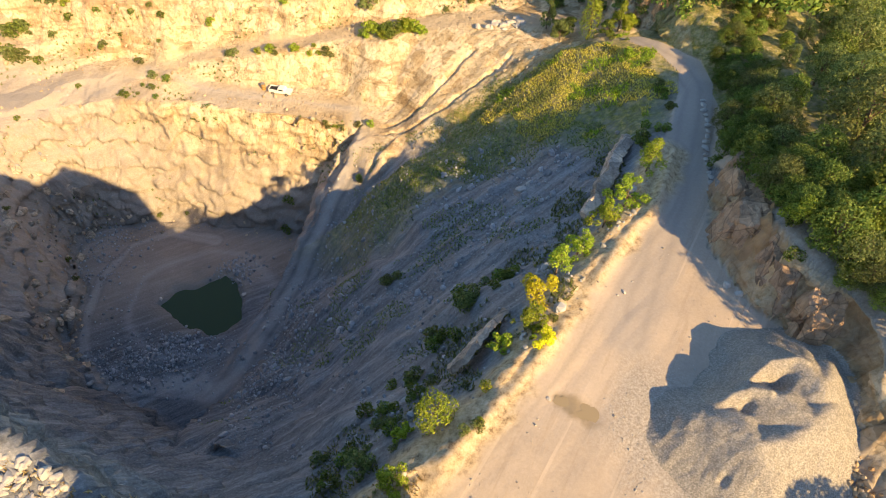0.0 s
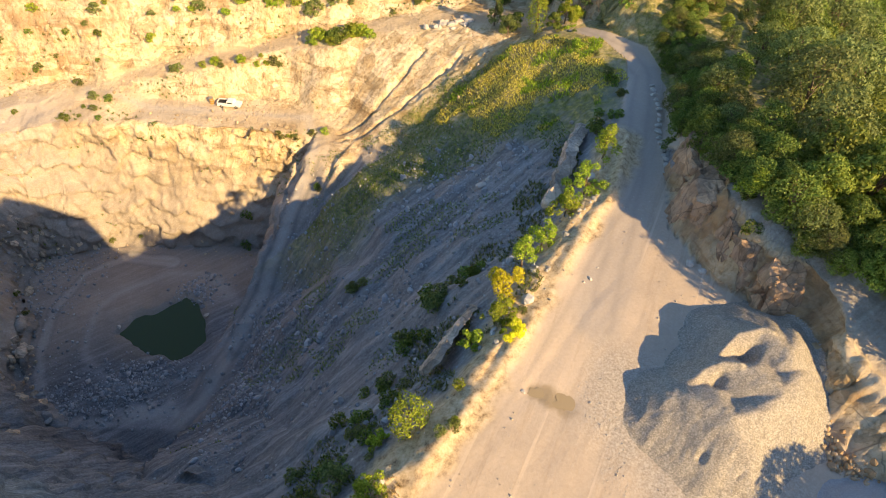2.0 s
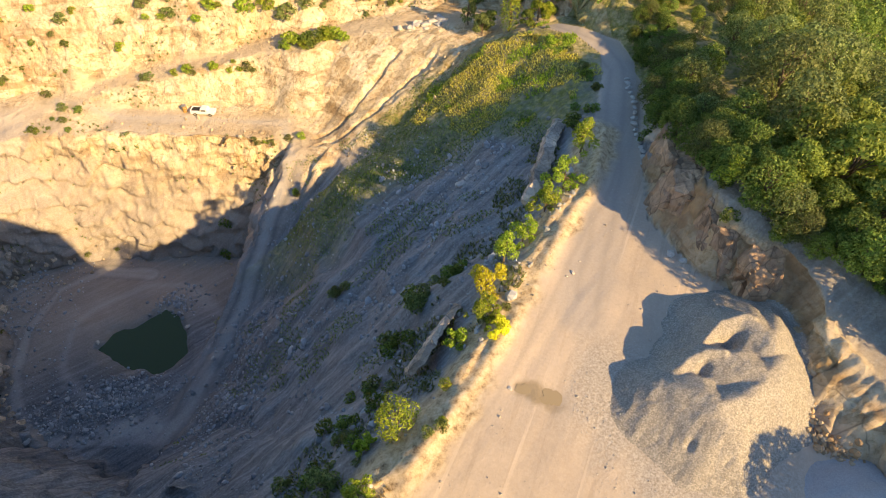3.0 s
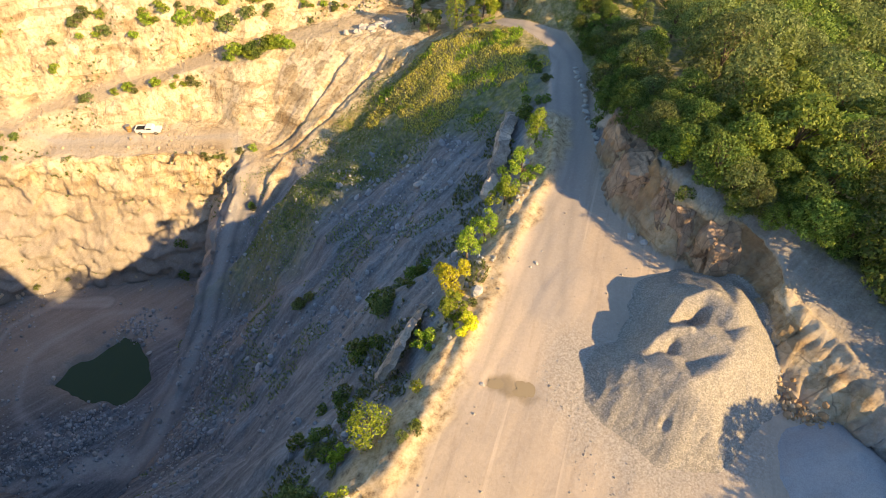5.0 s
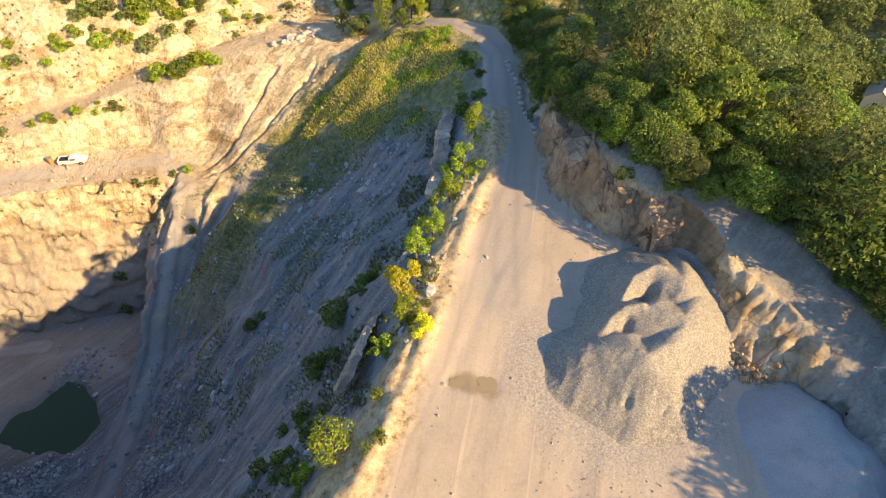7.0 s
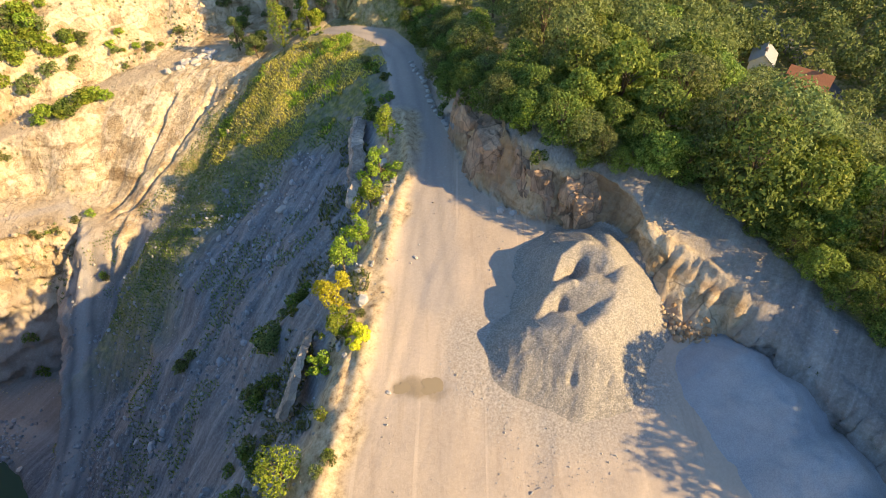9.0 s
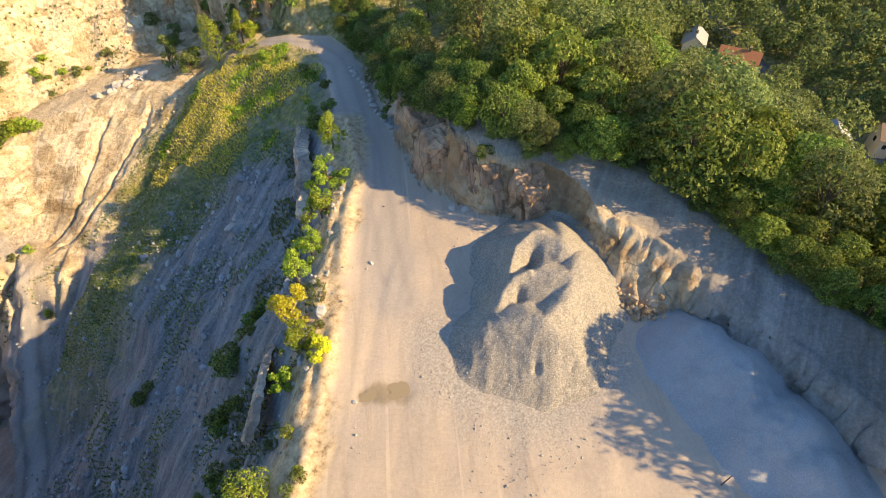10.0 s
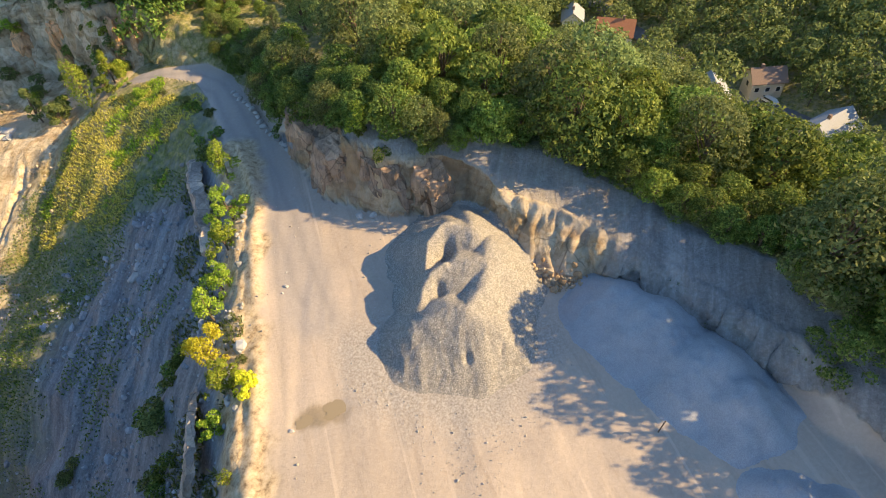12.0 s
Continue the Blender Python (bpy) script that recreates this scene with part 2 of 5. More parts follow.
def axis_steps(lo, hi, fine, zones):
    """Grid lines: close together over the near ground, closer still in the zones, wider towards the horizon."""
    mid = [lo]
    while mid[-1] < hi:
        mid.append(mid[-1] + min([f for a, b, f in zones if a <= mid[-1] < b] + [fine]))
    hi = mid[-1]
    out, g = [], fine
    left, right = lo, hi
    while right < 2500:
        g *= 1.16
        right += g
        left -= g
        out.append((left, right))
    return np.array([a for a, _ in out][::-1] + mid + [b for _, b in out]).clip(-2590, 2590)


gx = axis_steps(-92.0, 62.0, 0.37, [(-83, -64, 0.22), (33.5, 43, 0.21)])
gy = axis_steps(-22.0, 126.0, 0.37, [(81, 95, 0.16), (-8, 30, 0.26)])
GX, GY = np.meshgrid(gx, gy)
GZ, SLOPE, STEEP, ISFLAT = land(GX, GY)


def fbm3(x, y, z, size, seed):
    """Noise in space, from three sheets."""
    return (fbm(x + 0.37 * z, y - 0.21 * z, size, 3, seed) + fbm(y + 0.29 * x, z * 1.4, size, 3, seed + 5) + fbm(x - 0.33 * y, z * 1.4, size, 3, seed + 9)) / 1.7


# the faces break into ledges and blocks: pushed out and in across the face
dzy, dzx = np.gradient(GZ, gy, gx)
fall = np.hypot(dzx, dzy) + 1e-6
LAYER = (GZ + 3.4 * fbm(GX, GY, 11.0, 3, 31)) / 4.6
saw = LAYER % 1.0
ledge = (0.9 * (saw ** 1.6 - 0.45) + 0.3 * ((LAYER * 2.7) % 1.0 - 0.5)) * step(-0.5, 0.5, fbm3(GX, GY, GZ, 9.0, 33))


def blocks(along, up, wide, tall, seed):
    """Joints of the rock: every block stands out by an amount of its own."""
    up = up / tall + 0.55 * vnoise(along / (2.7 * wide), up / (5 * tall), seed)
    course = np.floor(up)
    along = along / wide + 3.7 * lattice(course, course * 0, seed + 1) + 0.5 * vnoise(along / wide, up, seed + 2)
    return lattice(np.floor(along), course, seed + 3) - 0.5


along_face = np.where(np.abs(dzy) > np.abs(dzx), GX, GY)
block = 0.8 * fbm3(GX, GY, GZ, 9.0, 43) + 0.3 * fbm3(GX, GY, GZ, 1.6, 49)
block = block + 1.1 * blocks(along_face, GZ, 5.5, 4.0, 45) + 0.7 * blocks(along_face, GZ, 2.1, 1.7, 46)
push = STEEP * np.clip(fall, 0, 2.5) / 2.5 * (block - 1.1 * ledge)
PX, PY = GX - dzx / fall * push * -1.0, GY - dzy / fall * push * -1.0


def ground_z(x, y):
    """Height of the built ground, by interpolation in its grid."""
    x, y = np.atleast_1d(np.asarray(x, float)), np.atleast_1d(np.asarray(y, float))
    i = np.clip(np.searchsorted(gx, x) - 1, 0, len(gx) - 2)
    j = np.clip(np.searchsorted(gy, y) - 1, 0, len(gy) - 2)
    u, v = (x - gx[i]) / (gx[i + 1] - gx[i]), (y - gy[j]) / (gy[j + 1] - gy[j])
    return (GZ[j, i] * (1 - u) + GZ[j, i + 1] * u) * (1 - v) + (GZ[j + 1, i] * (1 - u) + GZ[j + 1, i + 1] * u) * v


def grid_at(field, x, y):
    i = np.clip(np.searchsorted(gx, x) - 1, 0, len(gx) - 2)
    j = np.clip(np.searchsorted(gy, y) - 1, 0, len(gy) - 2)
    return field[j, i]

# ---- materials ----


def mat(name, rough=0.9):
    m = bpy.data.materials.new(name)
    m.use_nodes = True
    nt = m.node_tree
    b = nt.nodes["Principled BSDF"]
    b.inputs["Roughness"].default_value = rough
    b.inputs["Specular IOR Level"].default_value = 0.25
    return m, nt, b


def tex_noise(nt, scale, detail=6, rough=0.6, vec=None, dist=0.0):
    n = nt.nodes.new("ShaderNodeTexNoise")
    n.inputs["Scale"].default_value, n.inputs["Detail"].default_value = scale, detail
    n.inputs["Roughness"].default_value, n.inputs["Distortion"].default_value = rough, dist
    if vec:
        nt.links.new(vec, n.inputs["Vector"])
    return n.outputs["Fac"]


def ramp(nt, fac, *stops):
    r = nt.nodes.new("ShaderNodeValToRGB")
    while len(r.color_ramp.elements) < len(stops):
        r.color_ramp.elements.new(0.5)
    for e, (p, c) in zip(r.color_ramp.elements, stops):
        e.position, e.color = p, (*c, 1)
    nt.links.new(fac, r.inputs["Fac"])
    return r.outputs["Color"]


def mix(nt, fac, a, b, mode="MIX"):
    n = nt.nodes.new("ShaderNodeMix")
    n.data_type, n.blend_type = "RGBA", mode
    for key, v in (("Factor", fac), ("A", a), ("B", b)):
        s = [i for i in n.inputs if i.name == key and (i.type == "VALUE" if key == "Factor" else i.type == "RGBA")][0]
        if isinstance(v, (int, float)):
            s.default_value = v
        elif isinstance(v, tuple):
            s.default_value = (*v, 1)
        else:
            nt.links.new(v, s)
    return [o for o in n.outputs if o.type == "RGBA"][0]


def math_node(nt, op, a, b=0.5, clamp=False):
    n = nt.nodes.new("ShaderNodeMath")
    n.operation, n.use_clamp = op, clamp
    for s, v in zip(n.inputs, (a, b)):
        if isinstance(v, (int, float)):
            s.default_value = v
        else:
            nt.links.new(v, s)
    return n.outputs[0]


def bump(nt, b, height, strength=0.6, dist=0.1):
    n = nt.nodes.new("ShaderNodeBump")
    n.inputs["Strength"].default_value, n.inputs["Distance"].default_value = strength, dist
    nt.links.new(height, n.inputs["Height"])
    nt.links.new(n.outputs[0], b.inputs["Normal"])


def attr(nt, name):
    n = nt.nodes.new("ShaderNodeAttribute")
    n.attribute_name = name
    return n.outputs["Fac"]


def position(nt):
    return nt.nodes.new("ShaderNodeNewGeometry").outputs["Position"]


def stretch(nt, vec, scale, rot=(0, 0, 0)):
    n = nt.nodes.new("ShaderNodeMapping")
    n.inputs["Scale"].default_value, n.inputs["Rotation"].default_value = scale, [radians(a) for a in rot]
    nt.links.new(vec, n.inputs["Vector"])
    return n.outputs[0]


def ground_material():
    m, nt, b = mat("quarry_ground", 0.95)
    pos = position(nt)
    # crushed stone: grey-beige, with pale and dark stones
    fine = tex_noise(nt, 3.2, 8, 0.75, pos)
    big = tex_noise(nt, 0.09, 5, 0.6, pos)
    gravel = ramp(nt, fine, (0.32, (0.28, 0.235, 0.19)), (0.5, (0.47, 0.40, 0.325)), (0.68, (0.66, 0.58, 0.49)))
    gravel = mix(nt, 0.80, gravel, ramp(nt, big, (0.38, (0.42, 0.358, 0.295)), (0.5, (0.49, 0.415, 0.335)), (0.63, (0.55, 0.46, 0.365))))
    # quarried rock: tan with ochre and rusty stains, dark cracks
    vert = stretch(nt, pos, (1.0, 1.0, 0.5))
    patch = tex_noise(nt, 0.16, 8, 0.65, vert, 0.6)
    rock = ramp(nt, patch, (0.32, (0.40, 0.315, 0.215)), (0.42, (0.57, 0.465, 0.30)), (0.52, (0.64, 0.54, 0.365)), (0.595, (0.58, 0.40, 0.19)), (0.66, (0.72, 0.63, 0.45)))
    grain = tex_noise(nt, 1.4, 8, 0.7, vert)
    rock = mix(nt, 0.62, rock, ramp(nt, grain, (0.37, (0.19, 0.145, 0.09)), (0.47, (0.53, 0.435, 0.30)), (0.64, (0.69, 0.61, 0.465))))
    vor = nt.nodes.new("ShaderNodeTexVoronoi")
    vor.feature = "DISTANCE_TO_EDGE"
    vor.inputs["Scale"].default_value = 0.38
    warped = mix(nt, 0.12, vert, nt.nodes.new("ShaderNodeTexNoise").outputs["Color"], "ADD")
    nt.links.new(warped, vor.inputs["Vector"])
    crack = ramp(nt, vor.outputs["Distance"], (0.0, (1, 1, 1)), (0.035, (0, 0, 0)))
    crack = mix(nt, ramp(nt, tex_noise(nt, 0.22, 4, 0.6, pos), (0.5, (0, 0, 0)), (0.65, (0.75, 0.75, 0.75))), (0, 0, 0), crack)
    rock = mix(nt, crack, rock, (0.13, 0.10, 0.075))
    # blocks of their own shade, beds that show as thin dark lines, run-down stains
    cells = nt.nodes.new("ShaderNodeTexVoronoi")
    cells.inputs["Scale"].default_value = 0.42
    nt.links.new(stretch(nt, warped, (1.0, 1.0, 1.5)), cells.inputs["Vector"])
    tone = nt.nodes.new("ShaderNodeSeparateColor")
    nt.links.new(cells.outputs["Color"], tone.inputs[0])
    rock = mix(nt, 1.0, rock, ramp(nt, tone.outputs[0], (0.0, (0.74, 0.70, 0.64)), (0.45, (1.0, 0.99, 0.97)), (1.0, (1.16, 1.17, 1.2))), "MULTIPLY")
    bed = ramp(nt, tex_noise(nt, 1.0, 5, 0.6, stretch(nt, pos, (0.06, 0.06, 0.55)), 0.4), (0.40, (0.62, 0.55, 0.46)), (0.455, (1, 1, 1)), (0.60, (1, 1, 1)), (0.64, (0.78, 0.70, 0.58)))
    rock = mix(nt, 0.75, rock, mix(nt, 1.0, rock, bed, "MULTIPLY"))
    run = ramp(nt, tex_noise(nt, 1.0, 5, 0.65, stretch(nt, pos, (0.5, 0.5, 0.05))), (0.36, (0.66, 0.55, 0.42)), (0.46, (1, 1, 1)))
    rock = mix(nt, 0.45, rock, mix(nt, 1.0, rock, run, "MULTIPLY"))
    rock = mix(nt, 1.0, rock, (1.18, 1.19, 1.17), "MULTIPLY")
    # grey pit stone, with the dark bluish cast of its shade painted in
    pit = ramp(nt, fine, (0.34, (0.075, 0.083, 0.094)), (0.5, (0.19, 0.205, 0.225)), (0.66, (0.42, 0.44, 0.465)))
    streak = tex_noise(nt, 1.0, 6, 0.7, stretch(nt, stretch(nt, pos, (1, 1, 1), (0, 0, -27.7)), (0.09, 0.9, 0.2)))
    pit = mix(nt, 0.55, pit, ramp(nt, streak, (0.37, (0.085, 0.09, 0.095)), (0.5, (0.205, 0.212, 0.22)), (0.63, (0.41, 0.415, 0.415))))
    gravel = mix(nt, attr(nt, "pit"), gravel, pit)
    rust = ramp(nt, tex_noise(nt, 0.45, 7, 0.7, vert), (0.32, (0.13, 0.085, 0.055)), (0.5, (0.34, 0.215, 0.125)), (0.68, (0.50, 0.32, 0.16)))
    rock = mix(nt, math_node(nt, "MULTIPLY", attr(nt, "ochre"), 0.75), rock, rust)
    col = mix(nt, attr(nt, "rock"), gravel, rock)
    # wheel tracks along the yard
    lane = stretch(nt, stretch(nt, pos, (1, 1, 1), (0, 0, 31)), (0.55, 0.045, 0.3))
    wheel = ramp(nt, tex_noise(nt, 1.3, 5, 0.65, lane), (0.36, (0.90, 0.89, 0.88)), (0.45, (1, 1, 1)), (0.62, (1.0, 1.0, 1.0)), (0.70, (1.12, 1.11, 1.09)))
    col = mix(nt, attr(nt, "yard"), col, mix(nt, 1.0, col, wheel, "MULTIPLY"))
    line = stretch(nt, stretch(nt, pos, (1, 1, 1), (0, 0, 33)), (1.1, 0.028, 0.3))
    col = mix(nt, math_node(nt, "MULTIPLY", attr(nt, "yard"), ramp(nt, tex_noise(nt, 1.0, 3, 0.5, line), (0.61, (0, 0, 0)), (0.66, (0.28, 0.28, 0.28)))), col, (0.72, 0.62, 0.50))
    # packed tracks
    col = mix(nt, math_node(nt, "MULTIPLY", attr(nt, "track"), 0.7), col, mix(nt, attr(nt, "rock"), mix(nt, fine, (0.30, 0.275, 0.255), (0.46, 0.42, 0.38)), mix(nt, fine, (0.50, 0.40, 0.27), (0.70, 0.59, 0.43))))
    # ruts; also the deep pit floor, whose shade is painted darker and bluer
    col = mix(nt, math_node(nt, "MULTIPLY", attr(nt, "rut_or_shade"), 0.6), col, mix(nt, 1.0, col, (0.36, 0.41, 0.48), "MULTIPLY"))
    col = mix(nt, math_node(nt, "MULTIPLY", attr(nt, "pale"), 0.8), col, mix(nt, fine, (0.30, 0.305, 0.31), (0.56, 0.56, 0.56)))
    # dry soil and straw along the edges
    col = mix(nt, attr(nt, "dry"), col, ramp(nt, tex_noise(nt, 1.2, 8, 0.78, pos), (0.36, (0.20, 0.145, 0.085)), (0.46, (0.44, 0.345, 0.215)), (0.54, (0.56, 0.455, 0.295)), (0.66, (0.68, 0.58, 0.42))))
    grit = ramp(nt, tex_noise(nt, 5.0, 5, 0.75, pos), (0.34, (0.20, 0.18, 0.155)), (0.5, (0.36, 0.335, 0.30)), (0.66, (0.55, 0.52, 0.47)))
    col = mix(nt, math_node(nt, "MULTIPLY", attr(nt, "spill"), 0.85), col, grit)
    # damp mud
    col = mix(nt, attr(nt, "damp"), col, mix(nt, fine, (0.25, 0.205, 0.135), (0.33, 0.27, 0.185)))
    tuft = math_node(nt, "MULTIPLY_ADD", tex_noise(nt, 0.8, 6, 0.7, pos), 2.4)
    tuft.node.inputs[2].default_value = -0.4
    g = math_node(nt, "MULTIPLY", attr(nt, "grass"), tuft, True)
    grass = ramp(nt, tex_noise(nt, 1.1, 8, 0.75, pos), (0.33, (0.085, 0.105, 0.032)), (0.5, (0.20, 0.215, 0.06)), (0.64, (0.42, 0.37, 0.13)))
    col = mix(nt, g, col, grass)
    nt.links.new(col, b.inputs["Base Color"])
    h = math_node(nt, "ADD", math_node(nt, "MULTIPLY", fine, 0.5), math_node(nt, "MULTIPLY", grain, math_node(nt, "ADD", attr(nt, "rock"), 0.3)))
    crag_n = tex_noise(nt, 0.55, 9, 0.72, pos, 0.8)
    h = math_node(nt, "ADD", h, math_node(nt, "MULTIPLY", attr(nt, "rock"), math_node(nt, "MULTIPLY", crag_n, 2.0)))
    h = math_node(nt, "MULTIPLY", h, math_node(nt, "SUBTRACT", 1.0, math_node(nt, "MULTIPLY", attr(nt, "yard"), 0.7)))
    bump(nt, b, h, 0.85, 0.3)
    return m


M_GROUND = ground_material()


def stone_material(name, dark, mid, light, scale=2.0):
    m, nt, b = mat(name, 0.9)
    tc = nt.nodes.new("ShaderNodeTexCoord").outputs["Object"]
    n = tex_noise(nt, scale, 7, 0.7, tc)
    col = ramp(nt, n, (0.33, dark), (0.5, mid), (0.68, light))
    rnd = nt.nodes.new("ShaderNodeNewGeometry").outputs["Random Per Island"]
    col = mix(nt, 0.6, col, ramp(nt, rnd, (0.0, tuple(c * 0.55 for c in mid)), (0.5, mid), (1.0, light)), "MIX")
    nt.links.new(col, b.inputs["Base Color"])
    bump(nt, b, n, 0.5, 0.08)
    return m




def heap_material(name, dark, mid, light, pebble):
    """Tipped stone: every pebble with a shade of its own."""
    m, nt, b = mat(name, 0.95)
    pos = position(nt)
    v = nt.nodes.new("ShaderNodeTexVoronoi")
    v.inputs["Scale"].default_value = pebble
    nt.links.new(pos, v.inputs["Vector"])
    sep = nt.nodes.new("ShaderNodeSeparateColor")
    nt.links.new(v.outputs["Color"], sep.inputs[0])
    col = ramp(nt, sep.outputs[0], (0.0, dark), (0.5, mid), (1.0, light))
    flow = tex_noise(nt, 0.6, 5, 0.6, pos)
    col = mix(nt, 0.4, col, ramp(nt, flow, (0.35, tuple(c * 0.85 for c in mid)), (0.65, tuple(c * 1.15 for c in mid))))
    nt.links.new(col, b.inputs["Base Color"])
    bump(nt, b, math_node(nt, "SUBTRACT", 1.0, v.outputs["Distance"]), 0.6, 0.05)
    return m


M_HEAP = heap_material("tipped_gravel", (0.15, 0.14, 0.122), (0.295, 0.277, 0.244), (0.50, 0.47, 0.42), 10.0)
M_GRIT = heap_material("tipped_grit", (0.29, 0.305, 0.325), (0.37, 0.387, 0.408), (0.45, 0.467, 0.488), 16.0)
M_GRAVEL = stone_material("crushed_stone", (0.15, 0.142, 0.13), (0.335, 0.315, 0.285), (0.60, 0.565, 0.515), 8.0)
M_STONE = stone_material("loose_stone", (0.22, 0.20, 0.18), (0.42, 0.385, 0.34), (0.62, 0.58, 0.52), 1.2)
M_PITSTONE = stone_material("grey_block_stone", (0.17, 0.18, 0.19), (0.34, 0.355, 0.375), (0.56, 0.575, 0.595), 1.2)
M_SLAB = stone_material("limestone_slab", (0.24, 0.23, 0.215), (0.42, 0.40, 0.37), (0.56, 0.54, 0.50), 2.4)
M_OCHRE = stone_material("rusty_rock", (0.20, 0.13, 0.08), (0.42, 0.29, 0.16), (0.58, 0.43, 0.26), 0.7)


def leaf_material(name, dark, mid, light):
    m, nt, b = mat(name, 0.7)
    geo = nt.nodes.new("ShaderNodeNewGeometry")
    obj = nt.nodes.new("ShaderNodeObjectInfo")
    col = ramp(nt, geo.outputs["Random Per Island"], (0.0, dark), (0.55, mid), (1.0, light))
    hue = nt.nodes.new("ShaderNodeHueSaturation")
    nt.links.new(col, hue.inputs["Color"])
    nt.links.new(math_node(nt, "MULTIPLY_ADD", obj.outputs["Random"], 0.03), hue.inputs["Hue"])
    hue.inputs["Hue"].links[0].from_node.inputs[2].default_value = 0.487
    val = math_node(nt, "MULTIPLY_ADD", obj.outputs["Random"], 0.5)
    val.node.inputs[2].default_value = 0.75
    nt.links.new(val, hue.inputs["Value"])
    nt.links.new(hue.outputs[0], b.inputs["Base Color"])
    tr = nt.nodes.new("ShaderNodeBsdfTranslucent")
    nt.links.new(hue.outputs[0], tr.inputs["Color"])
    ms = nt.nodes.new("ShaderNodeMixShader")
    ms.inputs[0].default_value = 0.42
    nt.links.new(b.outputs[0], ms.inputs[1])
    nt.links.new(tr.outputs[0], ms.inputs[2])
    nt.links.new(ms.outputs[0], nt.nodes["Material Output"].inputs["Surface"])
    return m


M_LEAF = leaf_material("leaves", (0.07, 0.11, 0.022), (0.175, 0.255, 0.05), (0.36, 0.42, 0.09))
M_LEAF_OLIVE = leaf_material("olive_leaves", (0.095, 0.125, 0.04), (0.20, 0.245, 0.075), (0.34, 0.375, 0.13))
M_LEAF_BRIGHT = leaf_material("bright_leaves", (0.15, 0.22, 0.022), (0.33, 0.43, 0.045), (0.52, 0.56, 0.08))
M_LEAF_LIGHT = leaf_material("light_leaves", (0.11, 0.15, 0.025), (0.25, 0.33, 0.055), (0.43, 0.47, 0.10))
M_LEAF_YELLOW = leaf_material("yellow_leaves", (0.45, 0.45, 0.02), (0.72, 0.69, 0.04), (0.85, 0.81, 0.08))
M_GRASS = leaf_material("tall_grass", (0.34, 0.34, 0.06), (0.66, 0.59, 0.13), (0.85, 0.74, 0.26))
M_STRAW = leaf_material("dry_grass", (0.30, 0.23, 0.09), (0.54, 0.43, 0.20), (0.70, 0.58, 0.30))


def plain(name, color, rough=0.6, metal=0.0, spread=0.12, scale=3.0):
    m, nt, b = mat(name, rough)
    n = tex_noise(nt, scale, 6, 0.65, nt.nodes.new("ShaderNodeTexCoord").outputs["Object"])
    col = ramp(nt, n, (0.3, tuple(c * (1 - spread) for c in color)), (0.7, tuple(min(1, c * (1 + spread)) for c in color)))
    nt.links.new(col, b.inputs["Base Color"])
    b.inputs["Metallic"].default_value = metal
    return m


M_BARK = plain("bark", (0.16, 0.12, 0.085), 0.95, 0, 0.35, 6)

# ---- building helpers ----


def raw(name, verts, faces, material, parent=None, smooth=False, label=""):
    me = bpy.data.meshes.new(name)
    me.from_pydata([tuple(v) for v in verts], [], [tuple(f) for f in faces])
    me.materials.append(material)
    if smooth:
        me.polygons.foreach_set("use_smooth", [True] * len(me.polygons))
    ob = new(name, me)
    if parent:
        ob.parent = parent
    if label:
        ob["label"] = label
    return ob


def part(name, bm, material, parent=None, label=""):
    me = bpy.data.meshes.new(name)
    bm.to_mesh(me)
    bm.free()
    me.materials.append(material)
    ob = new(name, me)
    if parent:
        ob.parent = parent
    if label:
        ob["label"] = label
    return ob


# ---- ground ----
nx, ny = len(gx), len(gy)
ids = np.arange(nx * ny).reshape(ny, nx)
quads = np.stack([ids[:-1, :-1], ids[:-1, 1:], ids[1:, 1:], ids[1:, :-1]], -1).reshape(-1, 4)
me = bpy.data.meshes.new("ground")
me.vertices.add(nx * ny)
me.vertices.foreach_set("co", np.stack([2 * GX - PX, 2 * GY - PY, GZ], -1).astype(np.float32).ravel())
me.loops.add(quads.size)
me.loops.foreach_set("vertex_index", quads.astype(np.int32).ravel())
me.polygons.add(len(quads))
me.polygons.foreach_set("loop_start", np.arange(0, quads.size, 4, dtype=np.int32))
me.polygons.foreach_set("use_smooth", np.ones(len(quads), bool))
me.update(calc_edges=True)
ROAD = [(20, 30), (26, 42), (31, 53), (35, 63), (38.5, 72), (38, 79), (34, 86), (30, 93), (26, 103), (12, 108), (0, 109), (-25, 107.5), (-53, 104.8), (-84, 91)]
RAMP = [(-38, 44), (-31.5, 56.5), (-25.5, 66), (-20, 76), (-14, 85), (-15, 93), (-30, 96), (-45, 98), (-58, 103)]
KNOLL = [(29, 88), (22, 89), (13, 86), (8, 83), (14, 77), (20, 73), (29, 70), (33, 75), (34, 82)]
track = 1 - step(1.5, 3.6, np.minimum(line_gap(GX, GY, ROAD), line_gap(GX, GY, RAMP)) + 0.8 * fbm(GX, GY, 5, 3, 91))
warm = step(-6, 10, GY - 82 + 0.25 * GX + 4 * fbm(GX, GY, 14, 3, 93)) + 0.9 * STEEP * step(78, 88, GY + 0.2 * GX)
# west pit wall loses its tan, so its shade is in the colour
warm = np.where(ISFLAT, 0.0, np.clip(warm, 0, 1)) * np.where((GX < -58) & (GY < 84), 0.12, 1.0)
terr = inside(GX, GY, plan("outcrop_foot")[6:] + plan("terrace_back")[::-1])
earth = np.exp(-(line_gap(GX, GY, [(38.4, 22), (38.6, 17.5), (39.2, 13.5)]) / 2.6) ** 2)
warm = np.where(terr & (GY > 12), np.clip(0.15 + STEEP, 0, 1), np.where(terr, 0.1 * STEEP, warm))
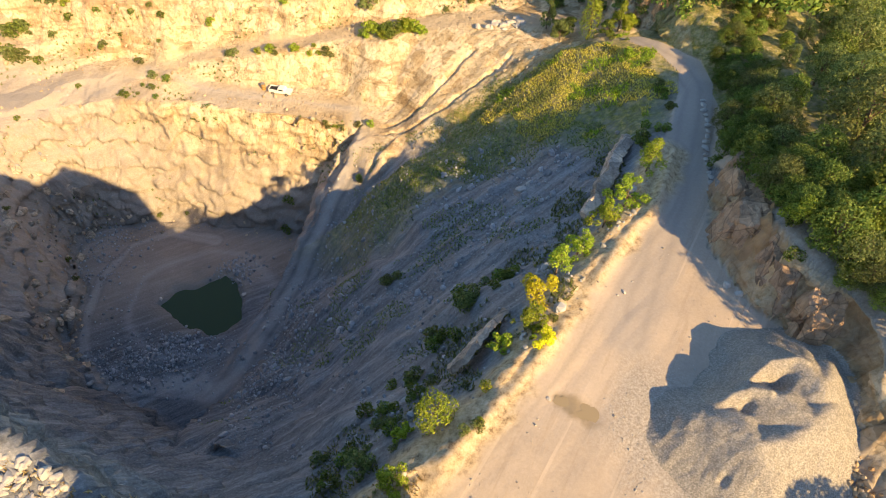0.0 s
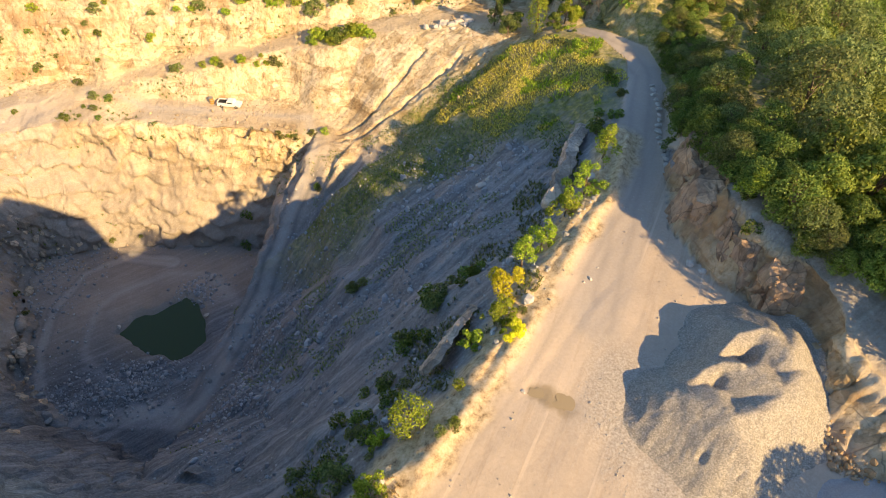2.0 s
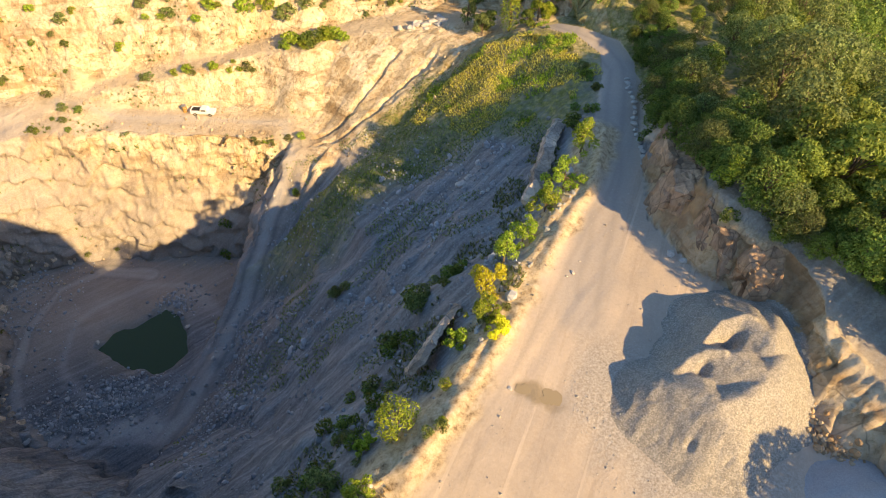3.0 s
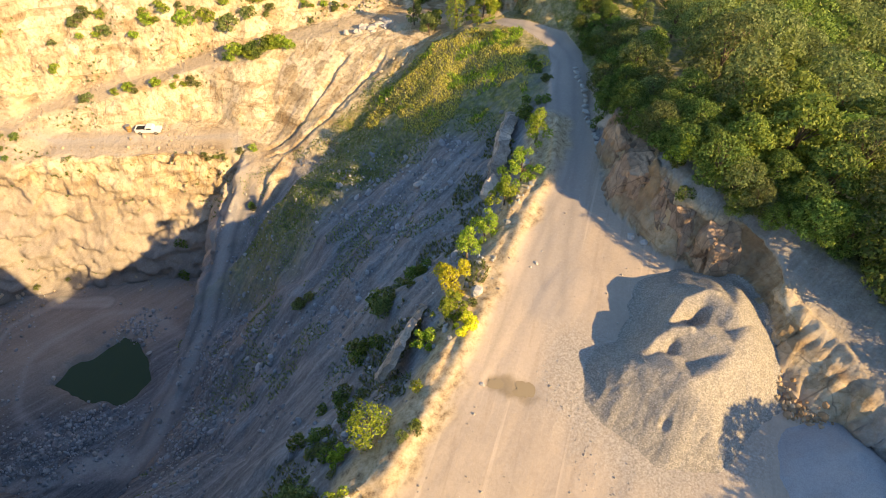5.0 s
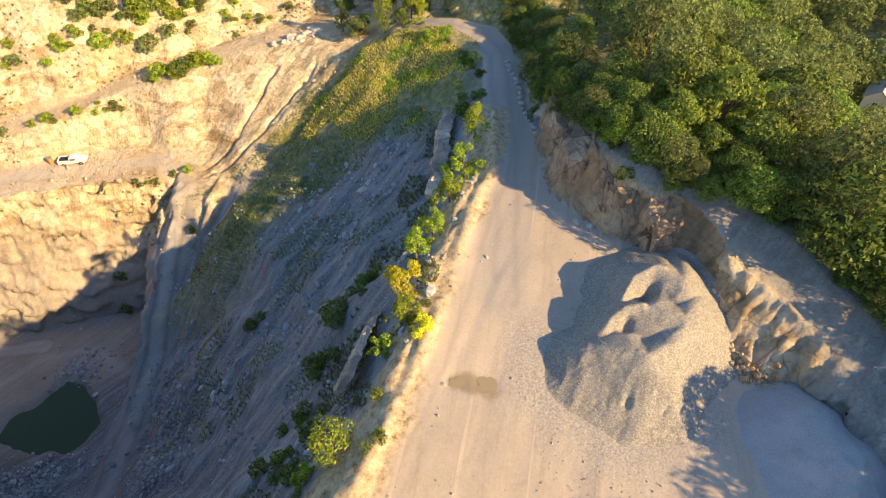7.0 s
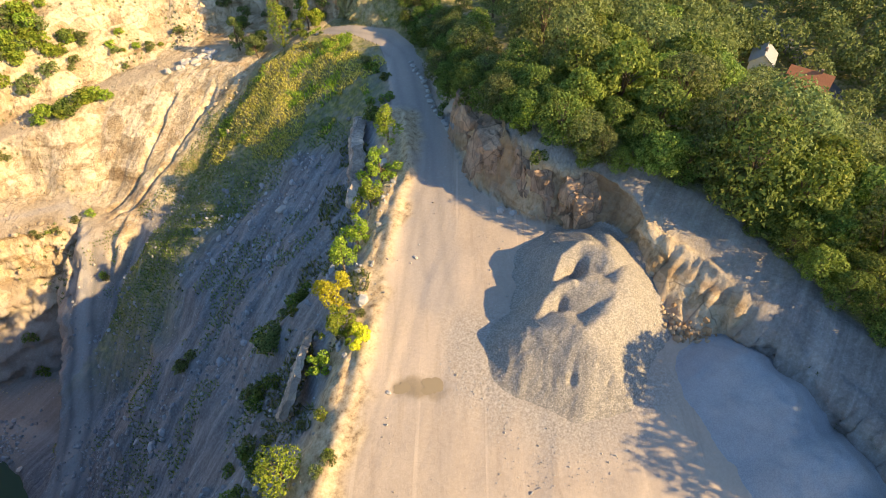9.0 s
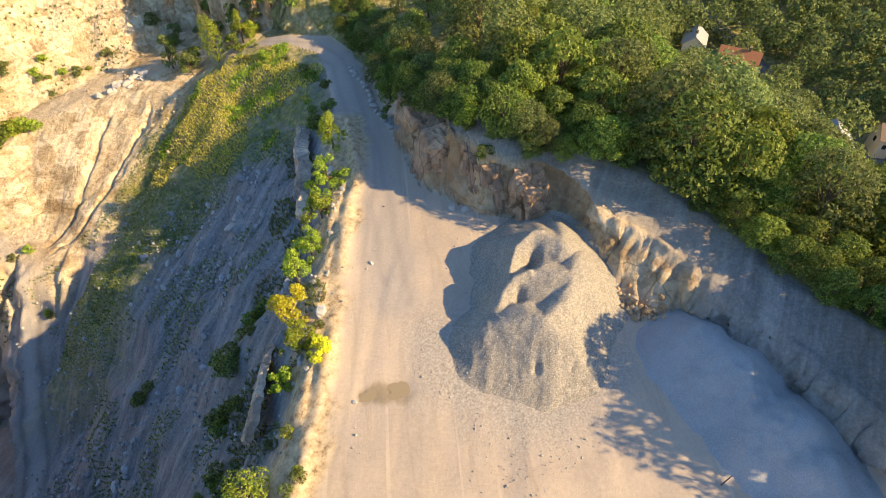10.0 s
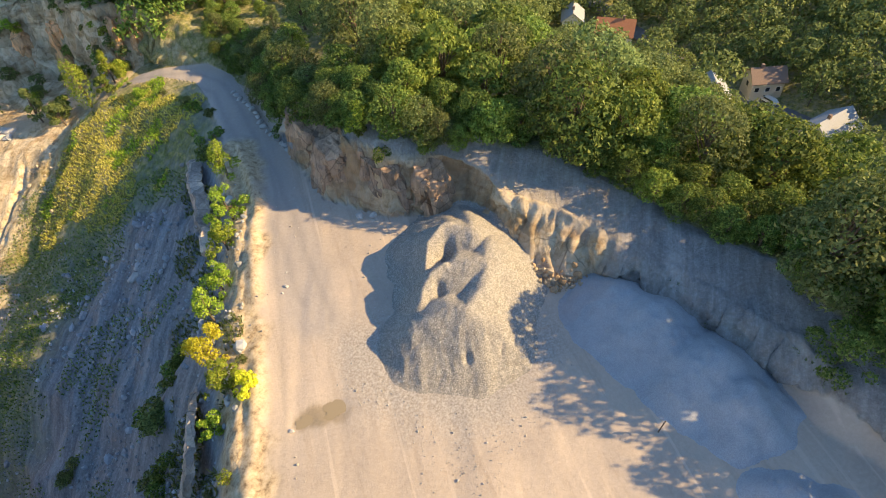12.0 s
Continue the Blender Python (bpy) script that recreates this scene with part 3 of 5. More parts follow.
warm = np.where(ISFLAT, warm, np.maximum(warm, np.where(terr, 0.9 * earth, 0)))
ochre = np.where(terr | ISFLAT, (1 - earth) * STEEP * step(8, 14, GY), 0) * np.clip(0.75 + 0.4 * fbm(GX, GY, 5, 3, 121), 0, 1)
pocket = np.exp(-((GX + 62) / 7) ** 2 - ((GY - 90) / 5) ** 2) + np.exp(-((GX - 37) / 3) ** 2 - ((GY - 96) / 3) ** 2) * 0.8 + 0.7 * np.exp(-((GX + 70) / 16) ** 2 - ((GY - 112) / 6) ** 2)
pocket = pocket + 0.9 * np.exp(-((GX - 36.2) / 1.2) ** 2 - ((GY - 15) / 3) ** 2)
ochre = np.clip(np.maximum(ochre, pocket * (0.7 + 0.5 * fbm(GX, GY, 4, 3, 123))), 0, 1)
HAUL = [(-31, 56), (-35, 48), (-39.5, 44.5), (-48, 45.5), (-57, 46.5), (-63, 52), (-66, 61), (-66.5, 70), (-63, 79), (-56, 82.5), (-46, 80.5)]
hgap = line_gap(GX, GY, HAUL) + 0.5 * fbm(GX, GY, 6, 2, 125)
rgap = line_gap(GX, GY, RAMP) + 0.35 * fbm(GX, GY, 6, 2, 126)
rut_or_shade = np.maximum(np.exp(-((rgap - 1.5) / 0.45) ** 2) * (0.25 + 0.75 * (GY < 84)), 0.9 * np.exp(-((hgap - 1.1) / 0.5) ** 2))
rut_or_shade = np.maximum(rut_or_shade, np.exp(-((line_gap(GX, GY, ROAD) + 0.3 * fbm(GX, GY, 5, 2, 127) - 1.2) / 0.4) ** 2) * 0.35 * (GX > 20))
rut_or_shade = np.maximum(rut_or_shade, 0.35 * np.exp(-((line_gap(GX, GY, plan("plateau_edge")[6:14]) + 0.25 * fbm(GX, GY, 4, 2, 133) - 3.5) / 0.3) ** 2) * ISFLAT)
# shade painted over the deep pit floor and along its south foot
rut_or_shade = np.maximum(rut_or_shade, 0.6 * step(41, 44, -GZ) * np.clip(0.8 + 0.5 * fbm(GX, GY, 10, 3, 130), 0, 1))
rut_or_shade = np.maximum(rut_or_shade, 0.8 * (1 - step(0.6, 1.2, np.hypot((GX + 38) / 17, (GY - 40) / 4.5) + 0.3 * fbm(GX, GY, 6, 3, 128))))
pale = np.clip(1 - step(0.35, 1.1, np.hypot((GX + 41.5 - 0.2 * (GY - 47)) / 8.0, (GY - 47.2) / 2.4) + 0.3 * fbm(GX, GY, 3, 3, 129)), 0, 1)
pale = np.maximum(pale, 0.6 * np.exp(-((hgap - 0.1) / 0.8) ** 2) * (GZ < -40))
pale = np.maximum(pale, 0.45 * np.exp(-((np.hypot(GX + 45, (GY - 64.5) * 1.15) - 14 + 1.2 * fbm(GX, GY, 7, 2, 135)) / 0.9) ** 2) * (GZ < -43))
pale = np.maximum(pale, 0.55 * np.exp(-(rgap / 0.8) ** 2) * (GZ < -17))
edge = line_gap(GX, GY, plan("plateau_edge")[6:14])
dry = 1 - step(1.6, 3.4, edge + 1.0 * fbm(GX, GY, 3, 3, 95))
kn = inside(GX, GY, KNOLL)
kgap = np.where(kn, 0, line_gap(GX, GY, KNOLL + KNOLL[:1]))
veg = 1 - step(0, 9, kgap + 3 * fbm(GX, GY, 6, 3, 97))
band = 1 - step(9, 22, line_gap(GX, GY, plan("spoil_crest")) + 3 * fbm(GX, GY, 8, 3, 99))
spoil_side = GY < 82 + 0.35 * (GX - 7)
veg = np.where(ISFLAT, 0, np.maximum(veg, 0.85 * band * spoil_side))
wood = (GX > 41) & ~ISFLAT & ~terr | (GY > 130) | (GX < -95)
veg = np.where(wood, 1.0, veg)
damp = np.zeros_like(GX)
du, dv = 0.86 * (GX - 13.4) - 0.51 * (GY - 22.6), 0.51 * (GX - 13.4) + 0.86 * (GY - 22.6)
damp = np.maximum(damp, 0.9 * (1 - step(0.5, 1.15, np.hypot(du / 2.7, dv / 1.35) + 0.4 * fbm(GX, GY, 1.3, 3, 101))))
damp = np.maximum(damp, 0.22 * (1 - step(0.8, 1.5, np.hypot((GX - POND[0]) / 8.2, (GY - POND[1]) / 6.6) + 0.3 * fbm(GX, GY, 5, 3, 103))))
# painted shade: dark pit colour over pit, spoil slope and tree-shaded terrace
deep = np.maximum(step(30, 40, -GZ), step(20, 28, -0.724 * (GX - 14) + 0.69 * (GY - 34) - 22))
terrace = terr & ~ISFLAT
pit_shade = np.where(ISFLAT | (GX > 36), 0.0, 0.90 + 0.10 * np.maximum(deep, (GX < -8) & (GY < 45))) * (1.0 - 0.6 * step(-5, 8, GY - 84 - 0.4 * (GX - 5)))
pit_shade = np.where(terrace, 0.75 * np.where(GY > 12, 1 - STEEP, 1) * (1 - earth), pit_shade)
su, sv = 0.63 * GX - 0.777 * GY, 0.777 * GX + 0.63 * GY
HEAP_TOE = [(-3.5, 27), (-1, 26.2), (2, 25.4), (4.6, 25.8), (6.6, 27.2), (7.7, 29.5), (8.2, 34), (8, 40), (-6, 40), (-5.5, 31)]
toe_gap = np.where(inside(su, sv, HEAP_TOE), 0, line_gap(su, sv, HEAP_TOE + HEAP_TOE[:1])) + 1.2 * fbm(su * 1.6, sv * 0.7, 2.5, 4, 151)
spill = (1 - step(0.4, 5.5, toe_gap)) * ISFLAT * step(37, 31, sv)
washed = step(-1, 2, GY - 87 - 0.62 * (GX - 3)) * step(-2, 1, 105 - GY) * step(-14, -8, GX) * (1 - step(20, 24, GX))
warm, pit_shade = np.maximum(warm, 0.9 * washed), pit_shade * (1 - washed)
for key, field in (("spill", spill), ("rut_or_shade", rut_or_shade), ("pale", pale), ("track", track), ("rock", warm), ("dry", np.where(veg > 0.9, 0, dry)), ("grass", veg), ("damp", damp), ("ochre", ochre), ("yard", np.where(ISFLAT, 1.0, 0.0)), ("pit", pit_shade)):
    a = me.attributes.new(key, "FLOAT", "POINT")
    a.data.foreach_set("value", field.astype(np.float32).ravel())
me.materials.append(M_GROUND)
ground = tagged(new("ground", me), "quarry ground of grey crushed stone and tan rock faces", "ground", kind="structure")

# ---- water ----


def water_sheet(name, cx, cy, rx, ry, z, label, color, seed):
    m, nt, b = mat(name + "_surface", 0.08)
    b.inputs["Base Color"].default_value = (*color, 1)
    b.inputs["Specular IOR Level"].default_value = 0.35
    bump(nt, b, tex_noise(nt, 2.0, 3, 0.5, position(nt)), 0.08, 0.05)
    n = 48
    vs = [(cx, cy, z)]
    for k in range(n):
        a = 2 * math.pi * k / n
        q = 1 + 0.45 * float(fbm(cx + 2 * math.cos(a), cy + 2 * math.sin(a), 1.1, 3, seed)) if rx < 3 else 1
        vs.append((cx + rx * q * math.cos(a), cy + ry * q * math.sin(a), z))
    return tagged(raw(name, vs, [(0, k + 1, (k + 1) % n + 1) for k in range(n)], m), label, "water", kind="structure")


water_sheet("water", POND[0], POND[1], 11, 9.5, -45.75, "still dark green pond on the pit floor", (0.036, 0.058, 0.016), 5)

# ---- heaps ----


def heap(name, cones, material, label, lee=0.95, sunny=0.66, fine=0.2, lump=0.12, hollows=(), warp=0.45, sag=0.3, soft=0.5, smooth=3, toe=0.45, top=0.0, tilt=0.0, seed=3):
    """Tipped stone: the union of tipped cones, steeper on the side where the loads were pushed over."""
    xs, ys = [c[0] for c in cones], [c[1] for c in cones]
    r = max(c[2] for c in cones) / sunny + 1.5
    X, Y = np.meshgrid(np.arange(min(xs) - r, max(xs) + r, fine), np.arange(min(ys) - r, max(ys) + r, fine))
    wx, wy = X + warp * fbm(X, Y, 3.6, 2, seed), Y + warp * fbm(X, Y, 3.0, 2, seed + 7)
    # points along the crest of each row of loads
    row = []
    for (ax, ay, ah), (bx, by, bh) in zip(cones[:-1], cones[1:]):
        row += [(ax + (bx - ax) * u, ay + (by - ay) * u, ah + (bh - ah) * u - sag * math.sin(math.pi * u)) for u in (0, 0.2, 0.4, 0.6, 0.8)]
    H = np.full(X.shape, -100.0)
    for cx, cy, h in row + [cones[-1]]:
        dx, dy = wx - cx, wy - cy
        d = np.hypot(dx, dy)
        away = (-0.63 * dx + 0.777 * dy) / (d + 1e-6)
        k = sunny + (lee - sunny) * step(-0.1, 0.6, away)
        d = np.maximum(d - top, 0)
        H = np.maximum(H, h - k * (np.sqrt(d * d + soft * soft) - soft) - tilt * np.maximum(0.63 * dx - 0.777 * dy + top, 0))
    for hx, hy, rx, depth in hollows:
        qx, qy = X - hx + 0.9 * fbm(X, Y, 1.8, 3, seed + 31), Y - hy + 0.9 * fbm(X, Y, 1.8, 3, seed + 37)
        d = np.hypot((0.8 * qx + 0.6 * qy) / (1.5 * rx), (0.6 * qx - 0.8 * qy) / rx)
        H = H - depth * (1 - step(0.15, 1.0, d))
    H = H + lump * (fbm(X, Y, 1.6, 3, seed + 13) * 0.6 + 0.25 * fbm(X, Y, 0.45, 2, seed + 17))
    H = H - 1.1 * lump * np.abs(fbm(0.63 * wx - 0.777 * wy, 0.25 * (0.777 * wx + 0.63 * wy), 1.6, 3, seed + 21))
    for _ in range(smooth):
        H = (H + np.roll(H, 1, 0) + np.roll(H, -1, 0) + np.roll(H, 1, 1) + np.roll(H, -1, 1)) / 5
    H = H + 0.35 * lump * fbm(X, Y, 0.5, 2, seed + 27)
    base = ground_z(X.ravel(), Y.ravel()).reshape(X.shape)
    up = np.maximum(H - base, 0)
    H = np.where(H > base, base + up * up / (up + toe) - 0.02, H)
    Z = np.maximum(H, base - 0.25)
    keep = H > base - 0.25
    idx = np.arange(X.size).reshape(X.shape)
    q = np.stack([idx[:-1, :-1], idx[:-1, 1:], idx[1:, 1:], idx[1:, :-1]], -1).reshape(-1, 4)
    q = q[keep.ravel()[q].any(1)]
    used, inv = np.unique(q, return_inverse=True)
    vs = np.stack([X.ravel()[used], Y.ravel()[used], Z.ravel()[used]], -1)
    return tagged(raw(name, vs, inv.reshape(-1, 4), material, smooth=True), label, "gravel heap")


def towards_sun(u, v):
    """Plan place from metres towards the sun and metres along the row of loads."""
    return 0.63 * u + 0.777 * v, -0.777 * u + 0.63 * v


# loads tipped one behind the other: (towards the sun, along the row, height)
LOADS = (((3.6, 44.0, 4.2), (3.9, 41.2, 5.1), (2.0, 41.8, 5.0), (0.3, 41.0, 4.5)),
         ((5.6, 40.2, 4.4), (4.9, 37.4, 4.9), (2.6, 37.3, 4.9), (0.9, 36.4, 4.3)),
         ((4.9, 37.4, 4.8), (4.4, 34.6, 4.5), (3.2, 32.4, 4.6), (1.6, 32.6, 4.5), (0.0, 31.8, 4.0), (-1.2, 31.2, 3.3)),
         ((3.2, 32.4, 4.6), (4.7, 31.3, 4.0), (5.8, 30.4, 3.0), (6.4, 29.4, 2.0)))
RIMS = (((-0.3, 37.0, 3.7), (-0.5, 38.6, 4.2), (-0.3, 40.4, 4.6), (0.9, 42.0, 5.1), (1.8, 42.3, 5.1)),
        ((-0.9, 33.8, 3.5), (-0.6, 35.0, 3.9), (0.3, 36.2, 4.5), (1.6, 36.9, 4.95)))
PITS = ((1.3, 39.4, 0.7, 1.4, 0.9), (0.75, 35.0, 0.45, 0.7, 0.6), (3.2, 28.8, 0.3, 0.5, 0.4), (6.1, 29.2, 0.12, 0.7, 0.22))


def chain(rows, n=9):
    for row in rows:
        for a, b in zip(row[:-1], row[1:]):
            for k in range(n):
                yield [p + (q - p) * k / n for p, q in zip(a, b)]
        yield row[-1]


def tipped_row():
    """The big heap: cones of tipped stone side by side, with thin rims round the last loads and hollows behind them."""
    U, V = np.meshgrid(np.arange(-9.5, 11.5, 0.115), np.arange(21.5, 48.5, 0.115))
    X, Y = towards_sun(U, V)
    wu, wv = U + 0.28 * fbm(X, Y, 3.2, 3, 203), V + 0.28 * fbm(X, Y, 3.2, 3, 207)
    H = np.full(U.shape, -50.0)
    for cu, cv, h in chain(LOADS):
        d = np.hypot(wu - cu, wv - cv)
        side = (wu - cu) / (d + 1e-6)
        k = 0.70 + 0.12 * step(-0.2, 0.6, side) + 0.14 * step(0.3, 0.9, -side)
        H = np.maximum(H, h - 0.2 - k * (np.sqrt(d * d + 0.3) - 0.55))
    for cu, cv, h in chain(RIMS):
        d = np.hypot(wu - cu, wv - cv)
        H = np.maximum(H, h - 1.15 * d + 0.15 * np.minimum(d, 0.3))
    for pu, pv, ru, rv, deep in PITS:
        H = H - deep * np.exp(-(((wu - pu) / ru) ** 2 + ((wv - pv) / rv) ** 2) ** 1.6)
    # runnels down the end of the row and down both flanks
    front = step(34, 30, V)
    H = H - 0.11 * front * np.abs(fbm(wu + 0.1 * wv, wv * 0.07, 1.0, 3, 211)) - 0.08 * (1 - front) * np.abs(fbm(wv, wu * 0.12, 1.3, 3, 213))
    for _ in range(2):
        H = (H + np.roll(H, 1, 0) + np.roll(H, -1, 0) + np.roll(H, 1, 1) + np.roll(H, -1, 1)) / 5
    H = H + 0.06 * fbm(X, Y, 1.8, 3, 217) + 0.03 * fbm(X, Y, 0.4, 2, 219)
    base = ground_z(X.ravel(), Y.ravel()).reshape(X.shape)
    up = np.maximum(H - base, 0)
    H = np.where(H > base, base + up * up / (up + 0.7) - 0.02, H)
    keep = H > base - 0.2
    Z = np.maximum(H, base - 0.2)
    idx = np.arange(X.size).reshape(X.shape)
    q = np.stack([idx[:-1, :-1], idx[:-1, 1:], idx[1:, 1:], idx[1:, :-1]], -1).reshape(-1, 4)
    q = q[keep.ravel()[q].any(1)]
    used, inv = np.unique(q, return_inverse=True)
    vs = np.stack([X.ravel()[used], Y.ravel()[used], Z.ravel()[used]], -1)
    root = tagged(new("stockpile"), "long heap of pale grey crushed gravel with scalloped crest", "gravel heap")
    raw("gravel_body", vs, inv.reshape(-1, 4), M_HEAP, root, True)
    high = vs[Z.ravel()[used] - base.ravel()[used] > 0.1]
    return root, high


stockpile, STOCKPILE_TOP = tipped_row()
heap("stockpile", [(37.0, 8.2, 3.3), (36.8, 5.4, 3.7), (36.2, 3.4, 3.0), (35.4, -0.4, 3.5), (34.3, -3.6, 2.9)], M_GRIT, "smooth heap of bluish grey grit in tree shade", lee=0.66, sunny=0.72, lump=0.2, sag=0.9, soft=0.6, top=0.5, seed=23)
heap("stockpile", [(28.9, -7.6, 1.3), (29.8, -9.6, 1.6), (30.6, -11.5, 1.4)], M_GRIT, "low heap of grey grit at the yard end", lee=0.72, lump=0.07, soft=0.6, seed=43)
for px, py, r, up in ((12.2, 23.2, 0.8, 0.05), (14.5, 21.9, 1.1, 0.07)):
    water_sheet("puddle", px, py, r, r * 0.9, float(ground_z(px, py)[0]) + up, "shallow muddy puddle in the yard", (0.31, 0.255, 0.165), 6)

# ---- plants ----
RNG = np.random.default_rng(7)


def mesh_np(name, verts, faces, material, smooth=False):
    """A mesh from arrays of corners and of faces with equal numbers of corners."""
    me = bpy.data.meshes.new(name)
    n = faces.shape[1]
    me.vertices.add(len(verts))
    me.vertices.foreach_set("co", verts.astype(np.float32).ravel())
    me.loops.add(faces.size)
    me.loops.foreach_set("vertex_index", faces.astype(np.int32).ravel())
    me.polygons.add(len(faces))
    me.polygons.foreach_set("loop_start", np.arange(0, faces.size, n, dtype=np.int32))
    me.polygons.foreach_set("use_smooth", np.full(len(faces), smooth))
    me.update(calc_edges=True)
    me.materials.append(material)
    return me


def leaf_quads(points, normals, size, rng):
    """Small bent leaf sprays: one three-cornered blade at each point."""
    n = len(points)
    nrm = normals + 0.45 * rng.normal(size=(n, 3))
    nrm /= np.linalg.norm(nrm, axis=1)[:, None] + 1e-9
    t = np.cross(nrm, rng.normal(size=(n, 3)))
    t /= np.linalg.norm(t, axis=1)[:, None] + 1e-9
    b = np.cross(nrm, t)
    s = (size * rng.uniform(0.6, 1.35, n))[:, None]
    v = np.stack([points - t * s * 0.5 - b * s * 0.42, points - t * s * 0.5 + b * s * 0.42, points + t * s * 0.65 - nrm * s * 0.15], 1)
    return v.reshape(-1, 3), np.arange(3 * n).reshape(n, 3)


def crown_points(lobes, count, rng):
    """Points and outward directions over a crown made of lobes (centre, radii)."""
    w = np.array([l[3] ** 2 for l in lobes])
    pick = rng.choice(len(lobes), count, p=w / w.sum())
    d = rng.normal(size=(count, 3))
    d[:, 2] = np.abs(d[:, 2]) * 0.9 - 0.35 * rng.random(count)
    d /= np.linalg.norm(d, axis=1)[:, None]
    c = np.array([l[:3] for l in lobes])[pick]
    r = np.array([l[3] for l in lobes])[pick][:, None]
    flat = np.array([l[4] for l in lobes])[pick][:, None]
    shell = 1 - 0.30 * rng.random((count, 1)) ** 2 + 0.12 * rng.normal(size=(count, 1))
    p = c + d * r * shell * np.concatenate([np.ones((count, 2)), flat], 1)
    buried = np.zeros(count, bool)
    for lx, ly, lz, lr, lf in lobes:
        buried |= ((p[:, 0] - lx) ** 2 + (p[:, 1] - ly) ** 2 + ((p[:, 2] - lz) / lf) ** 2) < (0.72 * lr) ** 2
    p, d = p[~buried], d[~buried]
    return p, d


def tube(path, radii, sides=6):
    """Corners and faces of a tapered tube along a path."""
    vs, fs = [], []
    for k, (p, r) in enumerate(zip(path, radii)):
        a = Vector(path[min(k + 1, len(path) - 1)]) - Vector(path[max(k - 1, 0)])
        u = a.orthogonal().normalized()
        w = a.normalized().cross(u)
        for i in range(sides):
            g = 2 * math.pi * i / sides
            vs.append(Vector(p) + (u * math.cos(g) + w * math.sin(g)) * r)
    for k in range(len(path) - 1):
        for i in range(sides):
            j = (i + 1) % sides
            fs.append((k * sides + i, k * sides + j, (k + 1) * sides + j, (k + 1) * sides + i))
    return [tuple(v) for v in vs], fs


def tree_lobes(rng, height, radius, kind):
    lobes = []
    if kind == "poplar":
        for k in range(9):
            u = k / 8
            lobes.append((0.15 * rng.normal(), 0.15 * rng.normal(), height * (0.16 + 0.76 * u), radius * (0.55 + 0.55 * math.sin(math.pi * (0.25 + 0.7 * u))), 1.5))
        return lobes
    if kind == "feather":
        for k in range(16):
            a, u = rng.uniform(0, 6.28), rng.random()
            rr = radius * (1 - u) * 0.85
            lobes.append((rr * math.cos(a), rr * math.sin(a), height * (0.18 + 0.76 * u), radius * (0.24 + 0.16 * rng.random()), 1.25))
        return lobes
    if kind == "loose":
        for k in range(22):
            a, u = rng.uniform(0, 6.28), rng.random()
            rr = radius * math.sqrt(rng.random()) * (1.05 - 0.55 * u)
            lobes.append((rr * math.cos(a), rr * math.sin(a), height * (0.12 + 0.8 * u), radius * rng.uniform(0.16, 0.30), 1.1))
        return lobes
    n = 19 if kind == "tree" else 9
    for k in range(n):
        a = 2.4 * k + rng.uniform(-0.4, 0.4)
        u = (k + 0.5) / n
        ring = radius * 0.80 * math.sqrt(u) * rng.uniform(0.8, 1.1)
        top = height * (0.86 - 0.40 * u ** 1.6) + rng.uniform(-0.05, 0.05) * height
        lobes.append((ring * math.cos(a), ring * math.sin(a), top, radius * rng.uniform(0.24, 0.42), 0.85))
    for k in range(n // 2):
        a = rng.uniform(0, 6.28)
        lobes.append((radius * 0.6 * math.cos(a), radius * 0.6 * math.sin(a), height * rng.uniform(0.18, 0.42), radius * rng.uniform(0.30, 0.42), 0.8))
    return lobes


def tree_parts(rng, height, radius, leaves, size, kind="tree"):
    """Meshes of trunk with limbs, and of the leafy crown, for a tree that stands at the origin."""
    lobes = tree_lobes(rng, height, radius, kind)
    p, d = crown_points(lobes, leaves, rng)
    cv, cf = leaf_quads(p, d, size, rng)
    cv[:, 2] = np.maximum(cv[:, 2], 0.05)
    r0 = max(0.05, height * 0.022)
    tv, tf = tube([(0, 0, -0.5), (0.04 * height, 0.01, height * 0.3), (0.02 * height, 0.03 * height, height * 0.55), (0, 0, height * 0.8)], [r0 * 1.3, r0, r0 * 0.7, r0 * 0.25])
    for l in lobes[:10]:
        base = height * rng.uniform(0.2, 0.5)
        mid = (l[0] * 0.5, l[1] * 0.5, (base + l[2]) * 0.5 + 0.05 * height)
        v, f = tube([(0.03 * height, 0.01, base), mid, (l[0], l[1], l[2])], [r0 * 0.5, r0 * 0.32, r0 * 0.10], 4)
        tf += [tuple(i + len(tv) for i in q) for q in f]
        tv += v
    return np.array(tv), np.array(tf), cv, cf


def plant(name, rng, height, radius, leaves, size, leaf, kind, label, category, group):
    tv, tf, cv, cf = tree_parts(rng, height, radius, leaves, size, kind)
    root = tagged(new(name), label, category, group)
    a = new("trunk", mesh_np("trunk", tv, tf, M_BARK, True))
    b = new("crown", mesh_np("crown", cv, cf, leaf))
    a.parent = b.parent = root
    return root


def stand(ob, x, y, turn=0.0, scale=1.0, sink=0.15, z=None):
    z = float(ground_z(x, y)[0]) if z is None else z
    ob.matrix_basis = pose(x, y, z - sink, 0, 0, turn) @ Matrix.Scale(scale, 4)
    return ob


